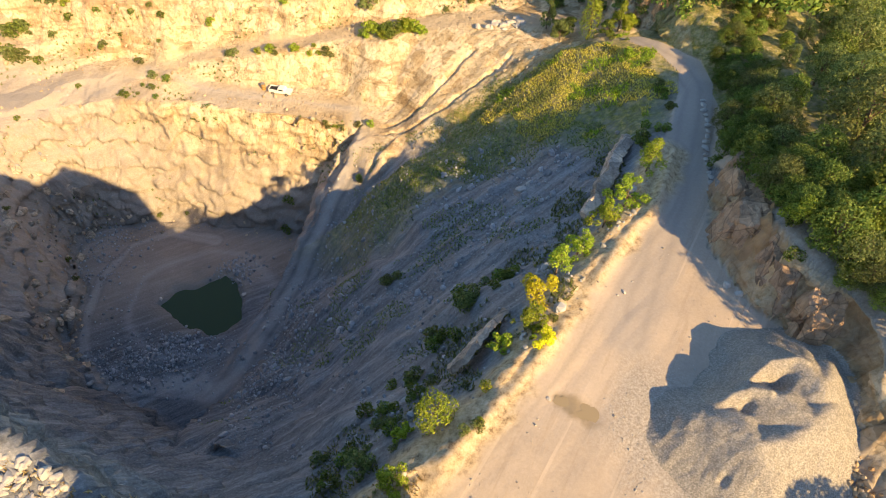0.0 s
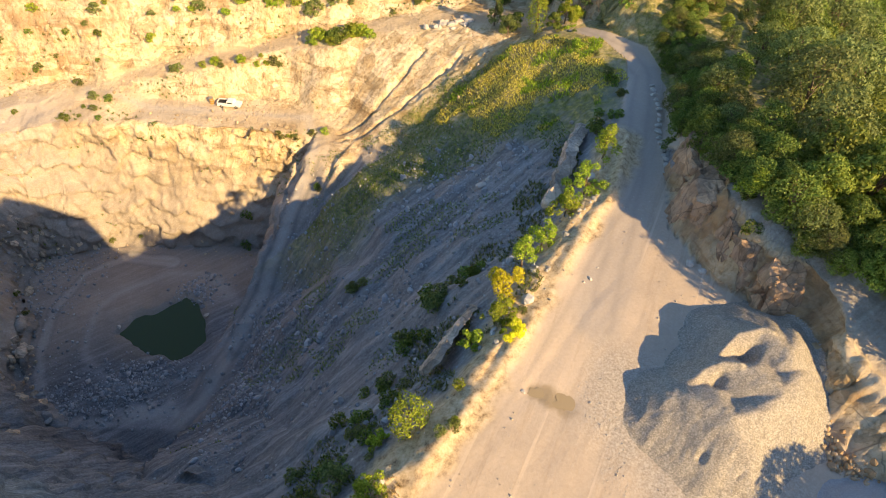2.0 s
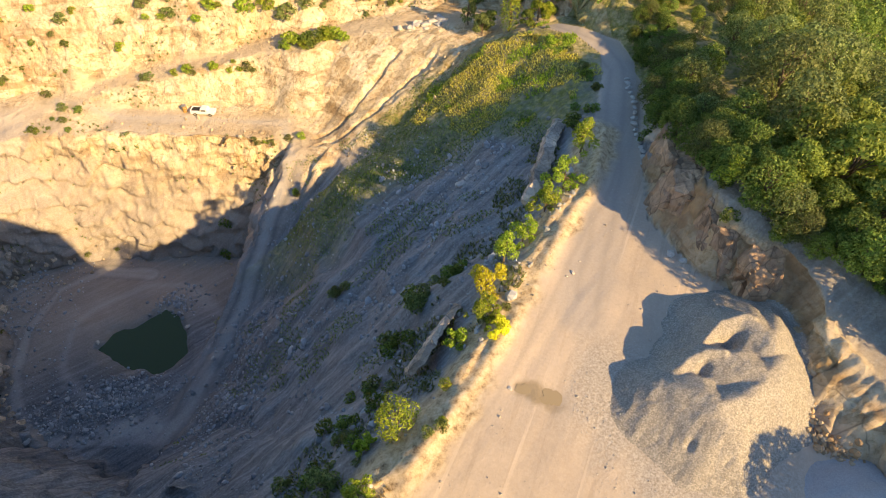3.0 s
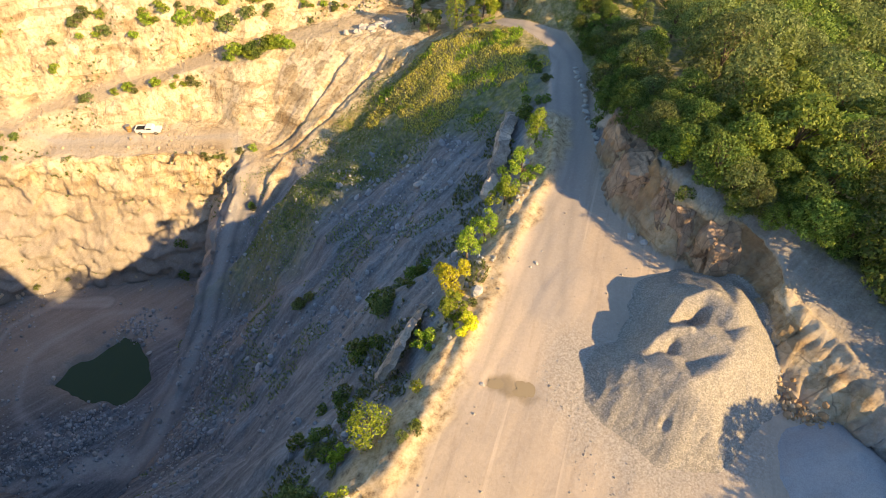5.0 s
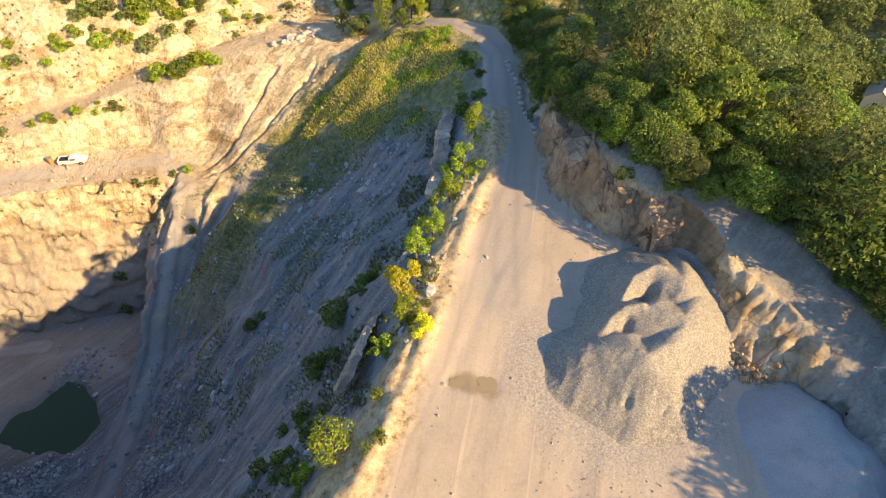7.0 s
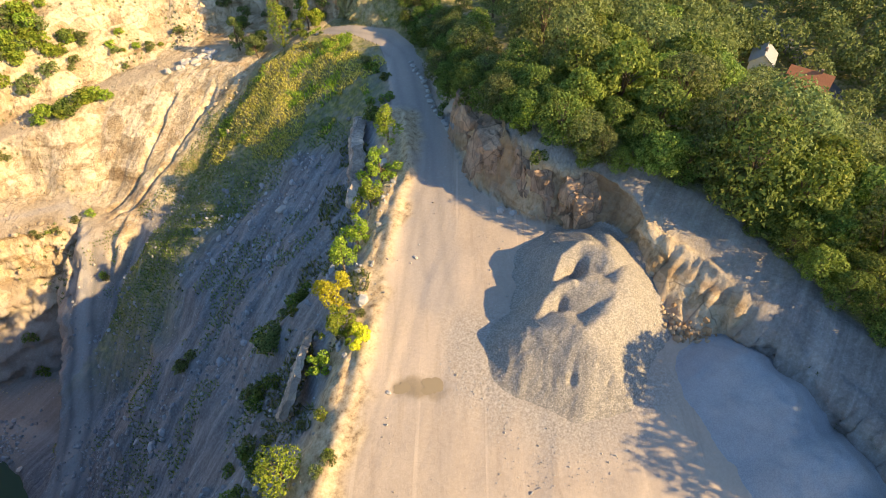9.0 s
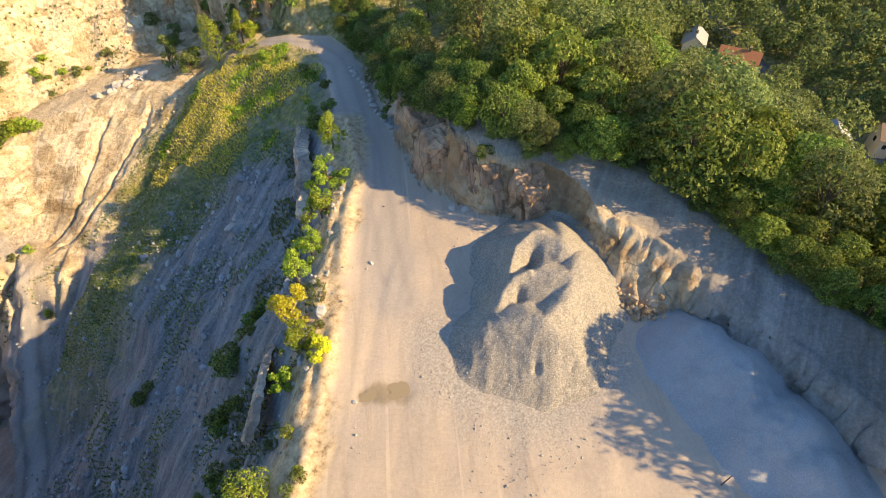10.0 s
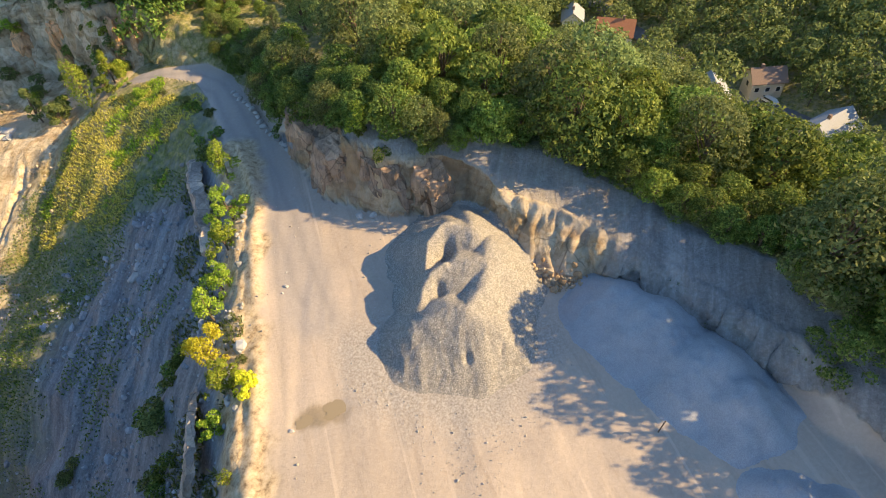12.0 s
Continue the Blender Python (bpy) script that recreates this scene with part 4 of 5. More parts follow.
def scatter(rng, count, x0, x1, y0, y1, gap, keep):
    """Random places in a box, at least gap apart, where keep(x, y) holds."""
    cell, out = {}, []
    xs, ys = rng.uniform(x0, x1, count), rng.uniform(y0, y1, count)
    ok = keep(xs, ys)
    for x, y in zip(xs[ok], ys[ok]):
        k = (int(x // gap), int(y // gap))
        if all((x - a) ** 2 + (y - b) ** 2 > gap * gap for i in (-1, 0, 1) for j in (-1, 0, 1) for a, b in cell.get((k[0] + i, k[1] + j), ())):
            cell.setdefault(k, []).append((x, y))
            out.append((x, y))
    return out


# the wood on the hill: its edge runs along the top of the outcrop and the terrace
WOOD = [(49, 93), (47.5, 84.5), (43.4, 79.5), (41.8, 70), (39.6, 63.5), (37.8, 57), (37, 51), (35.2, 44.5), (36.6, 38), (39.0, 32.3), (41.8, 28.2), (46.5, 24), (47.8, 14.5), (45.3, 8.6), (47.2, 0.5), (43.6, -7), (41.3, -12), (41, -28), (42, -60), (400, -200), (420, 300), (60, 300), (36, 125), (43, 112), (44, 100)]
HOUSES = [(155.5, 66.5, 112, 10, 7.5), (158, 82, 30, 7.5, 6), (144, 5, -20, 11, 8), (135, 10, 60, 5, 4), (139, 31, 35, 10, 8), (128, -4, 10, 8, 7), (156, 24, -50, 8, 6)]
LANE = [(138, -40), (143, -14), (150, 15), (154, 38), (163, 54), (172, 76), (188, 110)]


def in_wood(x, y):
    ok = inside(x, y, WOOD)
    for hx, hy, _, a, b in HOUSES[:4]:
        # the eye's side of a house is open
        ok &= (line_gap(x, y, [(hx, hy), (hx - 44, hy - 44 * (hy + 2) / (hx - 5))]) > 6.5)
    for hx, hy, _, a, b in HOUSES[4:]:
        ok &= np.hypot(x - hx, y - hy) > 7.0
    ok &= line_gap(x, y, LANE) > 4.5
    # the bend of the lane lies open towards the quarry
    ok &= line_gap(x, y, [(152, 20), (112, 15)]) > 7.0
    return ok


def near_eye(x, y):
    return np.hypot(x - 3, y)


spots = scatter(np.random.default_rng(5), 9000, 36, 150, -60, 130, 4.9, lambda x, y: in_wood(x, y) & (near_eye(x, y) < 118) & (x + 0.25 * y > 30) & (line_gap(x, y, [(41, 14), (54, -2)]) > 3.6))
spots.sort(key=lambda p: math.hypot(p[0] - 40, p[1] - 30))
near_trees, rest = spots[:215] + [(47.4, -9.6), (49.6, -5.4), (46.6, -14.4), (51.5, -10.5), (43.5, -18.5)], spots[215:]
kinds = []
for k, (h, r, leaf, what) in enumerate(((11, 4.5, M_LEAF, "deciduous tree with a rounded deep green crown"), (12, 5.2, M_LEAF_OLIVE, "broad deciduous tree with an olive green crown"), (10, 3.9, M_LEAF, "slender deciduous tree with deep green leaves"), (12.5, 4.8, M_LEAF_OLIVE, "tall deciduous tree with an olive green crown"), (9.5, 3.8, M_LEAF_LIGHT, "young deciduous tree with light green leaves"), (10.5, 4.7, M_LEAF, "spreading deciduous tree with a dense green crown"))):
    kinds.append(plant("tree", np.random.default_rng(40 + k), h, r, 6500, 0.34, leaf, "tree", what + " in the wood", "tree", "trees of the wood"))


def sunny_scale(x, y, scale):
    """Trees above the yard stay so low that the sun reaches the yard, the big heap, the earth bank and the knoll over them."""
    across, ahead = 0.777 * x + 0.63 * y, 0.63 * x - 0.777 * y
    if across < 36:
        return scale
    lit_from = np.interp(across, (36, 45.8, 46.6, 48.2, 49.6, 51.1, 51.5, 53, 56, 61, 68.5, 71, 95), (0.5, 2.4, -8.9, -11.3, -14.5, -17.9, -20.9, -31, -31.6, -34.6, -33.4, -37, -37))
    room = 0.53 * (ahead - lit_from) - float(ground_z(x, y)[0])
    return min(scale, max(0.3, room / 11.0))


under = scatter(np.random.default_rng(12), 5000, 35, 56, -20, 90, 2.0, lambda x, y: in_wood(x, y) & (line_gap(x, y, WOOD[1:17]) < 4.5))
order = np.random.default_rng(9)
used = set()
for x, y in near_trees:
    k = order.choice(6, p=[0.19, 0.22, 0.13, 0.17, 0.17, 0.12])
    ob = kinds[k] if k not in used else copy_thing(kinds[k], Matrix())
    used.add(k)
    edge_d = min(math.hypot(x - a, y - b) for a, b in WOOD[:18])
    low = 0.8 if 0 < y < 13 and x < 55 else 1.0
    stand(ob, x, y, order.uniform(0, 360), sunny_scale(x, y, order.uniform(0.78, 1.12) * (0.85 if edge_d < 3 else 1.0) * low), sink=0.5)


for x, y in under[:120]:
    k = order.choice(6, p=[0.3, 0.1, 0.3, 0.05, 0.1, 0.15])
    tagged(stand(copy_thing(kinds[k], Matrix()), x, y, order.uniform(0, 360), sunny_scale(x, y, order.uniform(0.36, 0.52)), sink=0.6), "low young deciduous tree at the edge of the wood")


def woods(name, places, leaves, size, material, label, seed, h0=6.5, h1=9.5):
    """Far trees, too many to count, in one mesh."""
    rng = np.random.default_rng(seed)
    kits = [tree_parts(rng, 1.0, 0.50, leaves, size, "tree")[2:] for _ in range(6)]
    vs, fs, n = [], [], 0
    zs = ground_z(*np.array(places).T)
    for (x, y), z in zip(places, zs):
        v, f = kits[rng.integers(6)]
        a, s = rng.uniform(0, 6.28), rng.uniform(h0, h1)
        c, sn = math.cos(a), math.sin(a)
        w = np.stack([v[:, 0] * c - v[:, 1] * sn, v[:, 0] * sn + v[:, 1] * c, v[:, 2]], 1) * s + (x, y, z - 0.3)
        vs.append(w)
        fs.append(f + n)
        n += len(w)
    return tagged(new(name, mesh_np(name, np.concatenate(vs), np.concatenate(fs), material)), label, "woods", kind="stuff")


far = scatter(np.random.default_rng(6), 16000, 60, 330, -110, 240, 6.2, lambda x, y: in_wood(x, y) & (near_eye(x, y) >= 118) & (near_eye(x, y) < 330) & (y < 0.95 * x + 60))
woods("woods", rest + [p for p in far if p[0] < 128], 1300, 0.066, M_LEAF, "dense deciduous woods on the valley side", 61)
deepwood = scatter(np.random.default_rng(16), 9000, 128, 330, -110, 240, 7.4, lambda x, y: in_wood(x, y) & (near_eye(x, y) >= 118) & (near_eye(x, y) < 330) & (y < 0.95 * x + 60))
woods("woods", deepwood, 1500, 0.064, M_LEAF_OLIVE, "dense deciduous woods round the houses in the valley", 62, 9.0, 13.0)
rim = scatter(np.random.default_rng(8), 1500, -125, 40, 119, 175, 5.0, lambda x, y: (y > 127 - 0.05 * x) | ((x < -88) & (y > 112)))
woods("woods", rim, 420, 0.09, M_LEAF, "green woods along the quarry rim", 63, 6, 10)

cliffwood = scatter(np.random.default_rng(18), 2500, 37.5, 60, 88, 130, 3.2, lambda x, y: (x > 38.5) & (line_gap(x, y, ROAD) > 7))
woods("woods", cliffwood, 1300, 0.066, M_LEAF, "dense deciduous woods on the cliff above the haul road", 64, 7.0, 10.5)

# shrubs and young trees at the plateau edge
EDGE = ((27.0, 54.0, 5.2, 1.7, "feather", M_LEAF_BRIGHT, "feathery bright green sapling at the plateau edge"), (23.8, 49.6, 4.4, 2.2, "shrub", M_LEAF_BRIGHT, "bright green shrub among pale stones"), (20.6, 46.2, 3.6, 1.7, "shrub", M_LEAF_BRIGHT, "small bright green shrub on the rocky lip"), (17.0, 42.2, 3.4, 1.6, "shrub", M_LEAF_BRIGHT, "light green shrub at the plateau edge"), (13.9, 38.6, 4.6, 1.4, "feather", M_LEAF_BRIGHT, "upright light green sapling at the plateau edge"), (11.2, 34.8, 4.8, 1.9, "shrub", M_LEAF_YELLOW, "yellow-leaved shrub at the plateau edge"), (10.2, 31.9, 3.2, 1.5, "shrub", M_LEAF_BRIGHT, "yellowish green shrub at the plateau edge"), (7.2, 30.2, 1.8, 1.3, "shrub", M_LEAF_BRIGHT, "low light green shrub hanging over the lip"), (0.4, 22.2, 4.6, 1.8, "tree", M_LEAF_BRIGHT, "small spreading tree with light green leaves below the plateau edge"), (-6.4, 18.6, 3.2, 1.6, "shrub", M_LEAF_OLIVE, "thin olive shrub on the slope below the edge"), (-3.2, 15.8, 2.6, 1.3, "shrub", M_LEAF_BRIGHT, "light green shrub at the plateau edge"), (-2.6, 21.6, 1.7, 1.0, "shrub", M_LEAF_BRIGHT, "small green shrub below the edge"), (11.2, 29.4, 1.6, 1.1, "shrub", M_LEAF_YELLOW, "low yellowish shrub in dry grass"), (36.2, 38.6, 3.6, 1.4, "feather", M_LEAF_BRIGHT, "bright green sapling on top of the rock outcrop"), (38.6, 36.0, 5.0, 2.2, "tree", M_LEAF, "young deciduous tree leaning out of the outcrop"), (39.6, 33.4, 4.6, 2.0, "tree", M_LEAF_OLIVE, "young olive green tree on the outcrop edge"), (39.8, -7.6, 4.2, 2.4, "shrub", M_LEAF, "round green shrub at the terrace end"))
for k, (x, y, h, r, kind, leaf, what) in enumerate(EDGE):
    name = "shrub" if kind == "shrub" else "young_tree"
    stand(plant(name, np.random.default_rng(80 + k), h * 1.08, r * 1.15, int(1100 + 500 * r * r), 0.19, leaf, "loose" if kind == "shrub" else kind, what, "shrub" if kind == "shrub" else "tree", "shrubs along the plateau edge"), x, y, 40 * k, sink=0.1)
# poplars and bushes where the haul road turns
FARTREES = ((27.4, 94.6, 8.2, 1.5, "poplar", M_LEAF_BRIGHT, "columnar poplar beside the haul road"), (32.0, 93.0, 5.6, 1.9, "feather", M_LEAF_BRIGHT, "light green young tree at the cliff foot"), (23.2, 97.0, 4.6, 2.0, "shrub", M_LEAF_OLIVE, "olive green bush beside the rubble"), (21.5, 102.0, 6.0, 1.6, "feather", M_LEAF_OLIVE, "thin olive young tree on the platform"), (25.0, 99.0, 3.6, 1.6, "shrub", M_LEAF, "green bush on the platform edge"), (30.0, 92.6, 3.0, 1.4, "shrub", M_LEAF, "green bush beside the poplar"), (34.0, 94.0, 2.6, 1.3, "shrub", M_LEAF_BRIGHT, "light green bush at the cliff foot"))
for k, (x, y, h, r, kind, leaf, what) in enumerate(FARTREES):
    stand(plant("poplar" if kind == "poplar" else "bush" if kind == "shrub" else "young_tree", np.random.default_rng(110 + k), h, r, int(1500 + 700 * r * r), 0.21, leaf, kind, what, "bush" if kind == "shrub" else "tree", "trees by the haul road"), x, y, 50 * k)
# bushes on the benches, the slope and the cliffs
bush_kinds = [plant("bush", np.random.default_rng(130 + k), 1.5, 1.1, 620, 0.21, leaf, "shrub", what, "bush", "bushes in the quarry") for k, (leaf, what) in enumerate(((M_LEAF_BRIGHT, "light green bush on a quarry bench"), (M_LEAF_OLIVE, "dull olive bush on the rock"), (M_LEAF, "dark green bush in the quarry")))]
BUSHES = []
brng = np.random.default_rng(15)
for cx, cy, sx, sy, n, kinds_here, big in ((-7, 106.2, 4.5, 0.8, 16, (0, 0, 2), 1.35), (-24, 104.6, 3.5, 0.6, 5, (0, 1), 0.9), (-36, 104.2, 4, 0.5, 9, (0, 1, 0), 0.95), (-58, 97.5, 5, 1.2, 8, (1, 2), 0.8), (-46, 93.6, 1.8, 0.6, 5, (0, 2), 1.0), (-17, 88.9, 2.2, 0.4, 6, (0, 1), 0.9), (-68, 113.5, 8, 2, 14, (1, 0, 2), 1.2), (-40, 114.5, 12, 1.5, 18, (1, 0, 1), 1.1), (-8, 117, 10, 1.2, 10, (1, 0), 1.0), (-13, 118.5, 5, 1.6, 26, (0, 0, 2, 1), 1.35), (5, 115, 3, 1.0, 7, (0, 1), 0.9), (26, 113, 2, 2.0, 7, (0, 1), 1.1), (-84, 103, 4, 3, 9, (2, 1), 1.6), (-70, 108, 8, 2, 10, (1, 2), 0.8), (1.6, 36.2, 0.8, 1.2, 5, (2, 2, 1), 1.3), (4.5, 40, 1.2, 1.5, 6, (2, 1), 1.1), (9.5, 42, 1.0, 1.5, 5, (2,), 1.0), (-4.5, 26, 1.5, 2.2, 9, (2, 2, 1), 0.9), (-9.5, 19, 1.2, 1.6, 6, (2, 1), 0.8), (-1.5, 29.5, 1.4, 2.2, 6, (2, 2, 1), 0.9), (-7, 22.5, 1.4, 1.8, 6, (2, 1), 0.8), (-5, 52, 3, 1.2, 4, (1,), 0.8), (8, 44, 1.5, 2, 3, (1, 2), 0.8), (-31, 84, 1, 1, 2, (2,), 1.1), (-13, 79, 1.2, 0.7, 3, (0, 1), 0.9), (28.5, 60, 0.8, 2.0, 4, (2, 1), 1.0), (34, 72, 0.5, 4, 9, (2, 1), 0.7), (31, 64, 0.8, 2, 3, (2,), 0.8), (38, 62, 0.8, 4, 6, (2, 1), 0.9), (36, 54, 0.6, 2, 4, (2,), 0.9), (36.5, 43, 0.7, 5, 12, (2, 1, 2), 1.1), (41, 33, 0.8, 2.0, 5, (2, 1, 1), 0.8), (35, 101, 1, 3, 6, (0, 1), 1.2), (37, 107, 2, 5, 16, (2, 1, 2), 1.5), (-14, 121, 7, 4, 40, (0, 1, 0), 1.7), (30, 120, 3, 1.5, 8, (0, 1), 1.2), (36, 97.5, 1.5, 1.5, 4, (0, 1), 1.0), (-72, 52, 4, 8, 8, (1, 2), 0.8), (-78, 74, 3, 6, 6, (1, 2), 0.8), (31, 84.5, 1.5, 3, 5, (0, 1), 0.7), (-50, 86.5, 6, 1.5, 4, (1,), 0.6), (12, 31.5, 1.0, 3, 5, (1,), 0.5), (4, 22.5, 1.0, 3, 5, (1, 0), 0.55)):
    for _ in range(n):
        BUSHES.append((cx + sx * brng.normal(), cy + sy * brng.normal(), kinds_here[brng.integers(len(kinds_here))], big * brng.uniform(0.55, 1.2)))
used = set()
for x, y, k, s in BUSHES:
    if inside(np.array([x]), np.array([y]), FLAT)[0] and line_gap(np.array([x]), np.array([y]), plan("plateau_edge"))[0] > 1.6:
        continue
    ob = bush_kinds[k] if k not in used else copy_thing(bush_kinds[k], Matrix())
    used.add(k)
    stand(ob, x, y, brng.uniform(0, 360), s)


def tufts(name, places, height, material, label, blades=7, seed=1):
    rng = np.random.default_rng(seed)
    xy = np.array(places)
    base = np.repeat(np.c_[xy, ground_z(xy[:, 0], xy[:, 1]) - 0.04], blades, 0)
    n = len(base)
    lean = rng.normal(size=(n, 2)) * 0.45
    h = height * rng.uniform(0.5, 1.25, n)
    a = rng.uniform(0, 6.28, n)
    side = np.c_[np.cos(a), np.sin(a), np.zeros(n)] * (0.10 * height * rng.uniform(0.6, 1.4, n))[:, None]
    base[:, :2] += rng.normal(size=(n, 2)) * 0.18 * height
    tip = base + np.c_[lean * h[:, None], h]
    mid = (base + tip) / 2 + [0, 0, 0.06]
    v = np.stack([base - side, base + side, mid + side * 0.9, tip, mid - side * 0.9], 1).reshape(-1, 3)
    f = np.arange(5 * n).reshape(n, 5)
    return tagged(new(name, mesh_np(name, v, f, material)), label, "grass", kind="stuff")


grng = np.random.default_rng(21)
kp = scatter(grng, 30000, 0, 36, 66, 92, 0.3, lambda x, y: (np.where(inside(x, y, KNOLL), -1, 1) * line_gap(x, y, KNOLL + KNOLL[:1]) + 4.0 * fbm(x, y, 4, 3, 141) < 1.0) & ~inside(x, y, FLAT) & (y < 90.5 + 0.4 * (x - 20)))
kp_xy = np.array(kp)
green = fbm(kp_xy[:, 0], kp_xy[:, 1], 2.6, 3, 143) > 0.28
tufts("tall_grass", kp_xy[~green], 0.42, M_GRASS, "tall yellowish grass on the knoll", 8, 31)
tufts("tall_grass", kp_xy[green], 0.5, M_LEAF_BRIGHT, "tall green weeds among the grass of the knoll", 8, 34)
ep = scatter(grng, 30000, -24, 30, -8, 60, 0.3, lambda x, y: (line_gap(x, y, plan("plateau_edge")[1:9]) < 1.9 + 1.2 * fbm(x, y, 3, 3, 95)))
tufts("dry_grass", ep, 0.34, M_STRAW, "dry straw-coloured grass along the plateau edge", 8, 32)
sp = scatter(grng, 34000, -16, 26, 56, 90, 0.34, lambda x, y: (grid_at(veg, x, y) > 0.3 + 0.5 * fbm(x, y, 3.5, 3, 147)) & ~inside(x, y, KNOLL) & ~inside(x, y, FLAT))
tufts("grass", sp, 0.3, M_LEAF, "short green grass on the spoil slope", 7, 33)

wp = scatter(grng, 9000, -100, 20, 80, 126, 0.8, lambda x, y: (fbm(x, y, 5, 3, 145) > 0.35) & (line_gap(x, y, ROAD) > 2.5) & (line_gap(x, y, RAMP) > 2.5) & (grid_at(SLOPE, x, y) > 0.25) & (grid_at(washed, x, y) < 0.1))[:900]
tufts("scrub", wp, 0.5, M_LEAF_OLIVE, "dry olive scrub growing on the quarry benches", 9, 35)

lp = scatter(grng, 30000, -14, 26, 14, 62, 0.34, lambda x, y: ~inside(x, y, FLAT) & (line_gap(x, y, plan("lip_foot")[4:13]) < 3.0 + 3.0 * fbm(x, y, 5, 3, 148)) & (fbm(x, y, 3.0, 3, 149) > -0.15))
tufts("weeds", lp, 0.5, M_LEAF_OLIVE, "dark green weeds growing on the shaded slope below the plateau edge", 8, 37)
dp = scatter(grng, 26000, -34, 20, 34, 74, 0.36, lambda x, y: ~inside(x, y, FLAT) & (fbm(x * 0.8 + 0.5 * y, y - 0.3 * x, 6.0, 4, 150) > 0.55) & (grid_at(GZ, x, y) > -42))
tufts("weeds", dp, 0.36, M_LEAF, "patches of low green weeds on the spoil slope", 7, 38)

fp = scatter(grng, 6000, 38, 43, -12, 10, 0.3, lambda x, y: line_gap(x, y, [(40.2, 9), (39.8, 2), (38.8, -5), (36.8, -10)]) < 0.9)[:380]
tufts("dry_grass", fp, 0.4, M_LEAF_OLIVE, "withered weeds along the foot of the terrace bank", 7, 36)

# ---- stones ----


def rock_mesh(name, rng, material, flat=0.75, cuts=1):
    bm = bmesh.new()
    bmesh.ops.create_icosphere(bm, subdivisions=cuts, radius=1.0)
    planes = [Vector(rng.normal(size=3)).normalized() for _ in range(7)]
    for v in bm.verts:
        p = v.co * (1 + 0.12 * rng.normal())
        for n in planes:
            d = p.dot(n) - 0.66
            if d > 0:
                p -= n * d * 0.9
        v.co = Vector((p.x * 1.15, p.y * 0.9, p.z * flat))
    me = bpy.data.meshes.new(name)
    bm.to_mesh(me)
    bm.free()
    me.materials.append(material)
    return me


def rubble(name, places, sizes, material, label, seed, lift=0.22, heights=None):
    """Loose stones, too many to count, in one mesh."""
    rng = np.random.default_rng(seed)
    kits = []
    for k in range(8):
        m = rock_mesh("kit", rng, material)
        v = np.empty(len(m.vertices) * 3)
        m.vertices.foreach_get("co", v)
        f = np.array([tuple(p.vertices) for p in m.polygons])
        kits.append((v.reshape(-1, 3), f))
        bpy.data.meshes.remove(m)
    xy = np.array(places)
    zs = ground_z(xy[:, 0], xy[:, 1]) if heights is None else heights
    vs, fs, n = [], [], 0
    for (x, y), z, s in zip(places, zs, sizes):
        v, f = kits[rng.integers(8)]
        r = np.array(Euler(rng.uniform(0, 6.28, 3) * (0.3, 0.3, 1)).to_matrix())
        vs.append(v @ r.T * s + (x, y, z + lift * s))
        fs.append(f + n)
        n += len(v)
    return tagged(new(name, mesh_np(name, np.concatenate(vs), np.concatenate(fs), material)), label, "stones", kind="stuff")


def crag_material(name, gain=(1.0, 1.0, 1.0)):
    m, nt, b = mat(name, 0.92)
    pos = position(nt)
    tall = stretch(nt, pos, (1, 1, 0.3))
    col = ramp(nt, tex_noise(nt, 0.35, 8, 0.65, tall, 0.5), (0.33, (0.17, 0.13, 0.10)), (0.5, (0.34, 0.265, 0.20)), (0.62, (0.44, 0.31, 0.19)), (0.75, (0.50, 0.44, 0.37)))
    fine = tex_noise(nt, 2.6, 8, 0.75, tall)
    col = mix(nt, 0.45, col, ramp(nt, fine, (0.35, (0.12, 0.10, 0.08)), (0.5, (0.33, 0.27, 0.215)), (0.68, (0.52, 0.45, 0.37))))
    bend = mix(nt, 0.35, pos, nt.nodes.new("ShaderNodeTexNoise").outputs["Color"], "ADD")
    for scale, lo, wide in ((0.26, 0.68, 0.02), (0.8, 0.8, 0.02)):
        v = nt.nodes.new("ShaderNodeTexVoronoi")
        v.inputs["Scale"].default_value = scale
        nt.links.new(stretch(nt, bend, (1, 1, 0.6)), v.inputs["Vector"])
        tone = nt.nodes.new("ShaderNodeSeparateColor")
        nt.links.new(v.outputs["Color"], tone.inputs[0])
        col = mix(nt, 1.0, col, ramp(nt, tone.outputs[0], (0.0, (lo, lo, lo)), (1.0, (1.25, 1.22, 1.18))), "MULTIPLY")
        e = nt.nodes.new("ShaderNodeTexVoronoi")
        e.feature = "DISTANCE_TO_EDGE"
        e.inputs["Scale"].default_value = scale
        nt.links.new(stretch(nt, bend, (1, 1, 0.6)), e.inputs["Vector"])
        col = mix(nt, ramp(nt, e.outputs["Distance"], (0.0, (0.55, 0.55, 0.55)), (wide, (0, 0, 0))), col, (0.08, 0.065, 0.05))
    col = mix(nt, 1.0, col, gain, "MULTIPLY")
    nt.links.new(col, b.inputs["Base Color"])
    bump(nt, b, fine, 0.8, 0.25)
    return m


M_CRAG = crag_material("weathered_rock", (1.1, 1.02, 0.95))
M_FACE = crag_material("quarry_face_rock", (1.5, 1.65, 1.75))
M_PALE = crag_material("pale_limestone", (1.5, 1.65, 1.85))
M_PILLAR = crag_material("ochre_pillar_rock", (2.1, 1.7, 1.25))
M_TANSTONE = stone_material("tan_stone", (0.26, 0.20, 0.13), (0.46, 0.37, 0.25), (0.62, 0.53, 0.40), 1.2)
srng = np.random.default_rng(33)


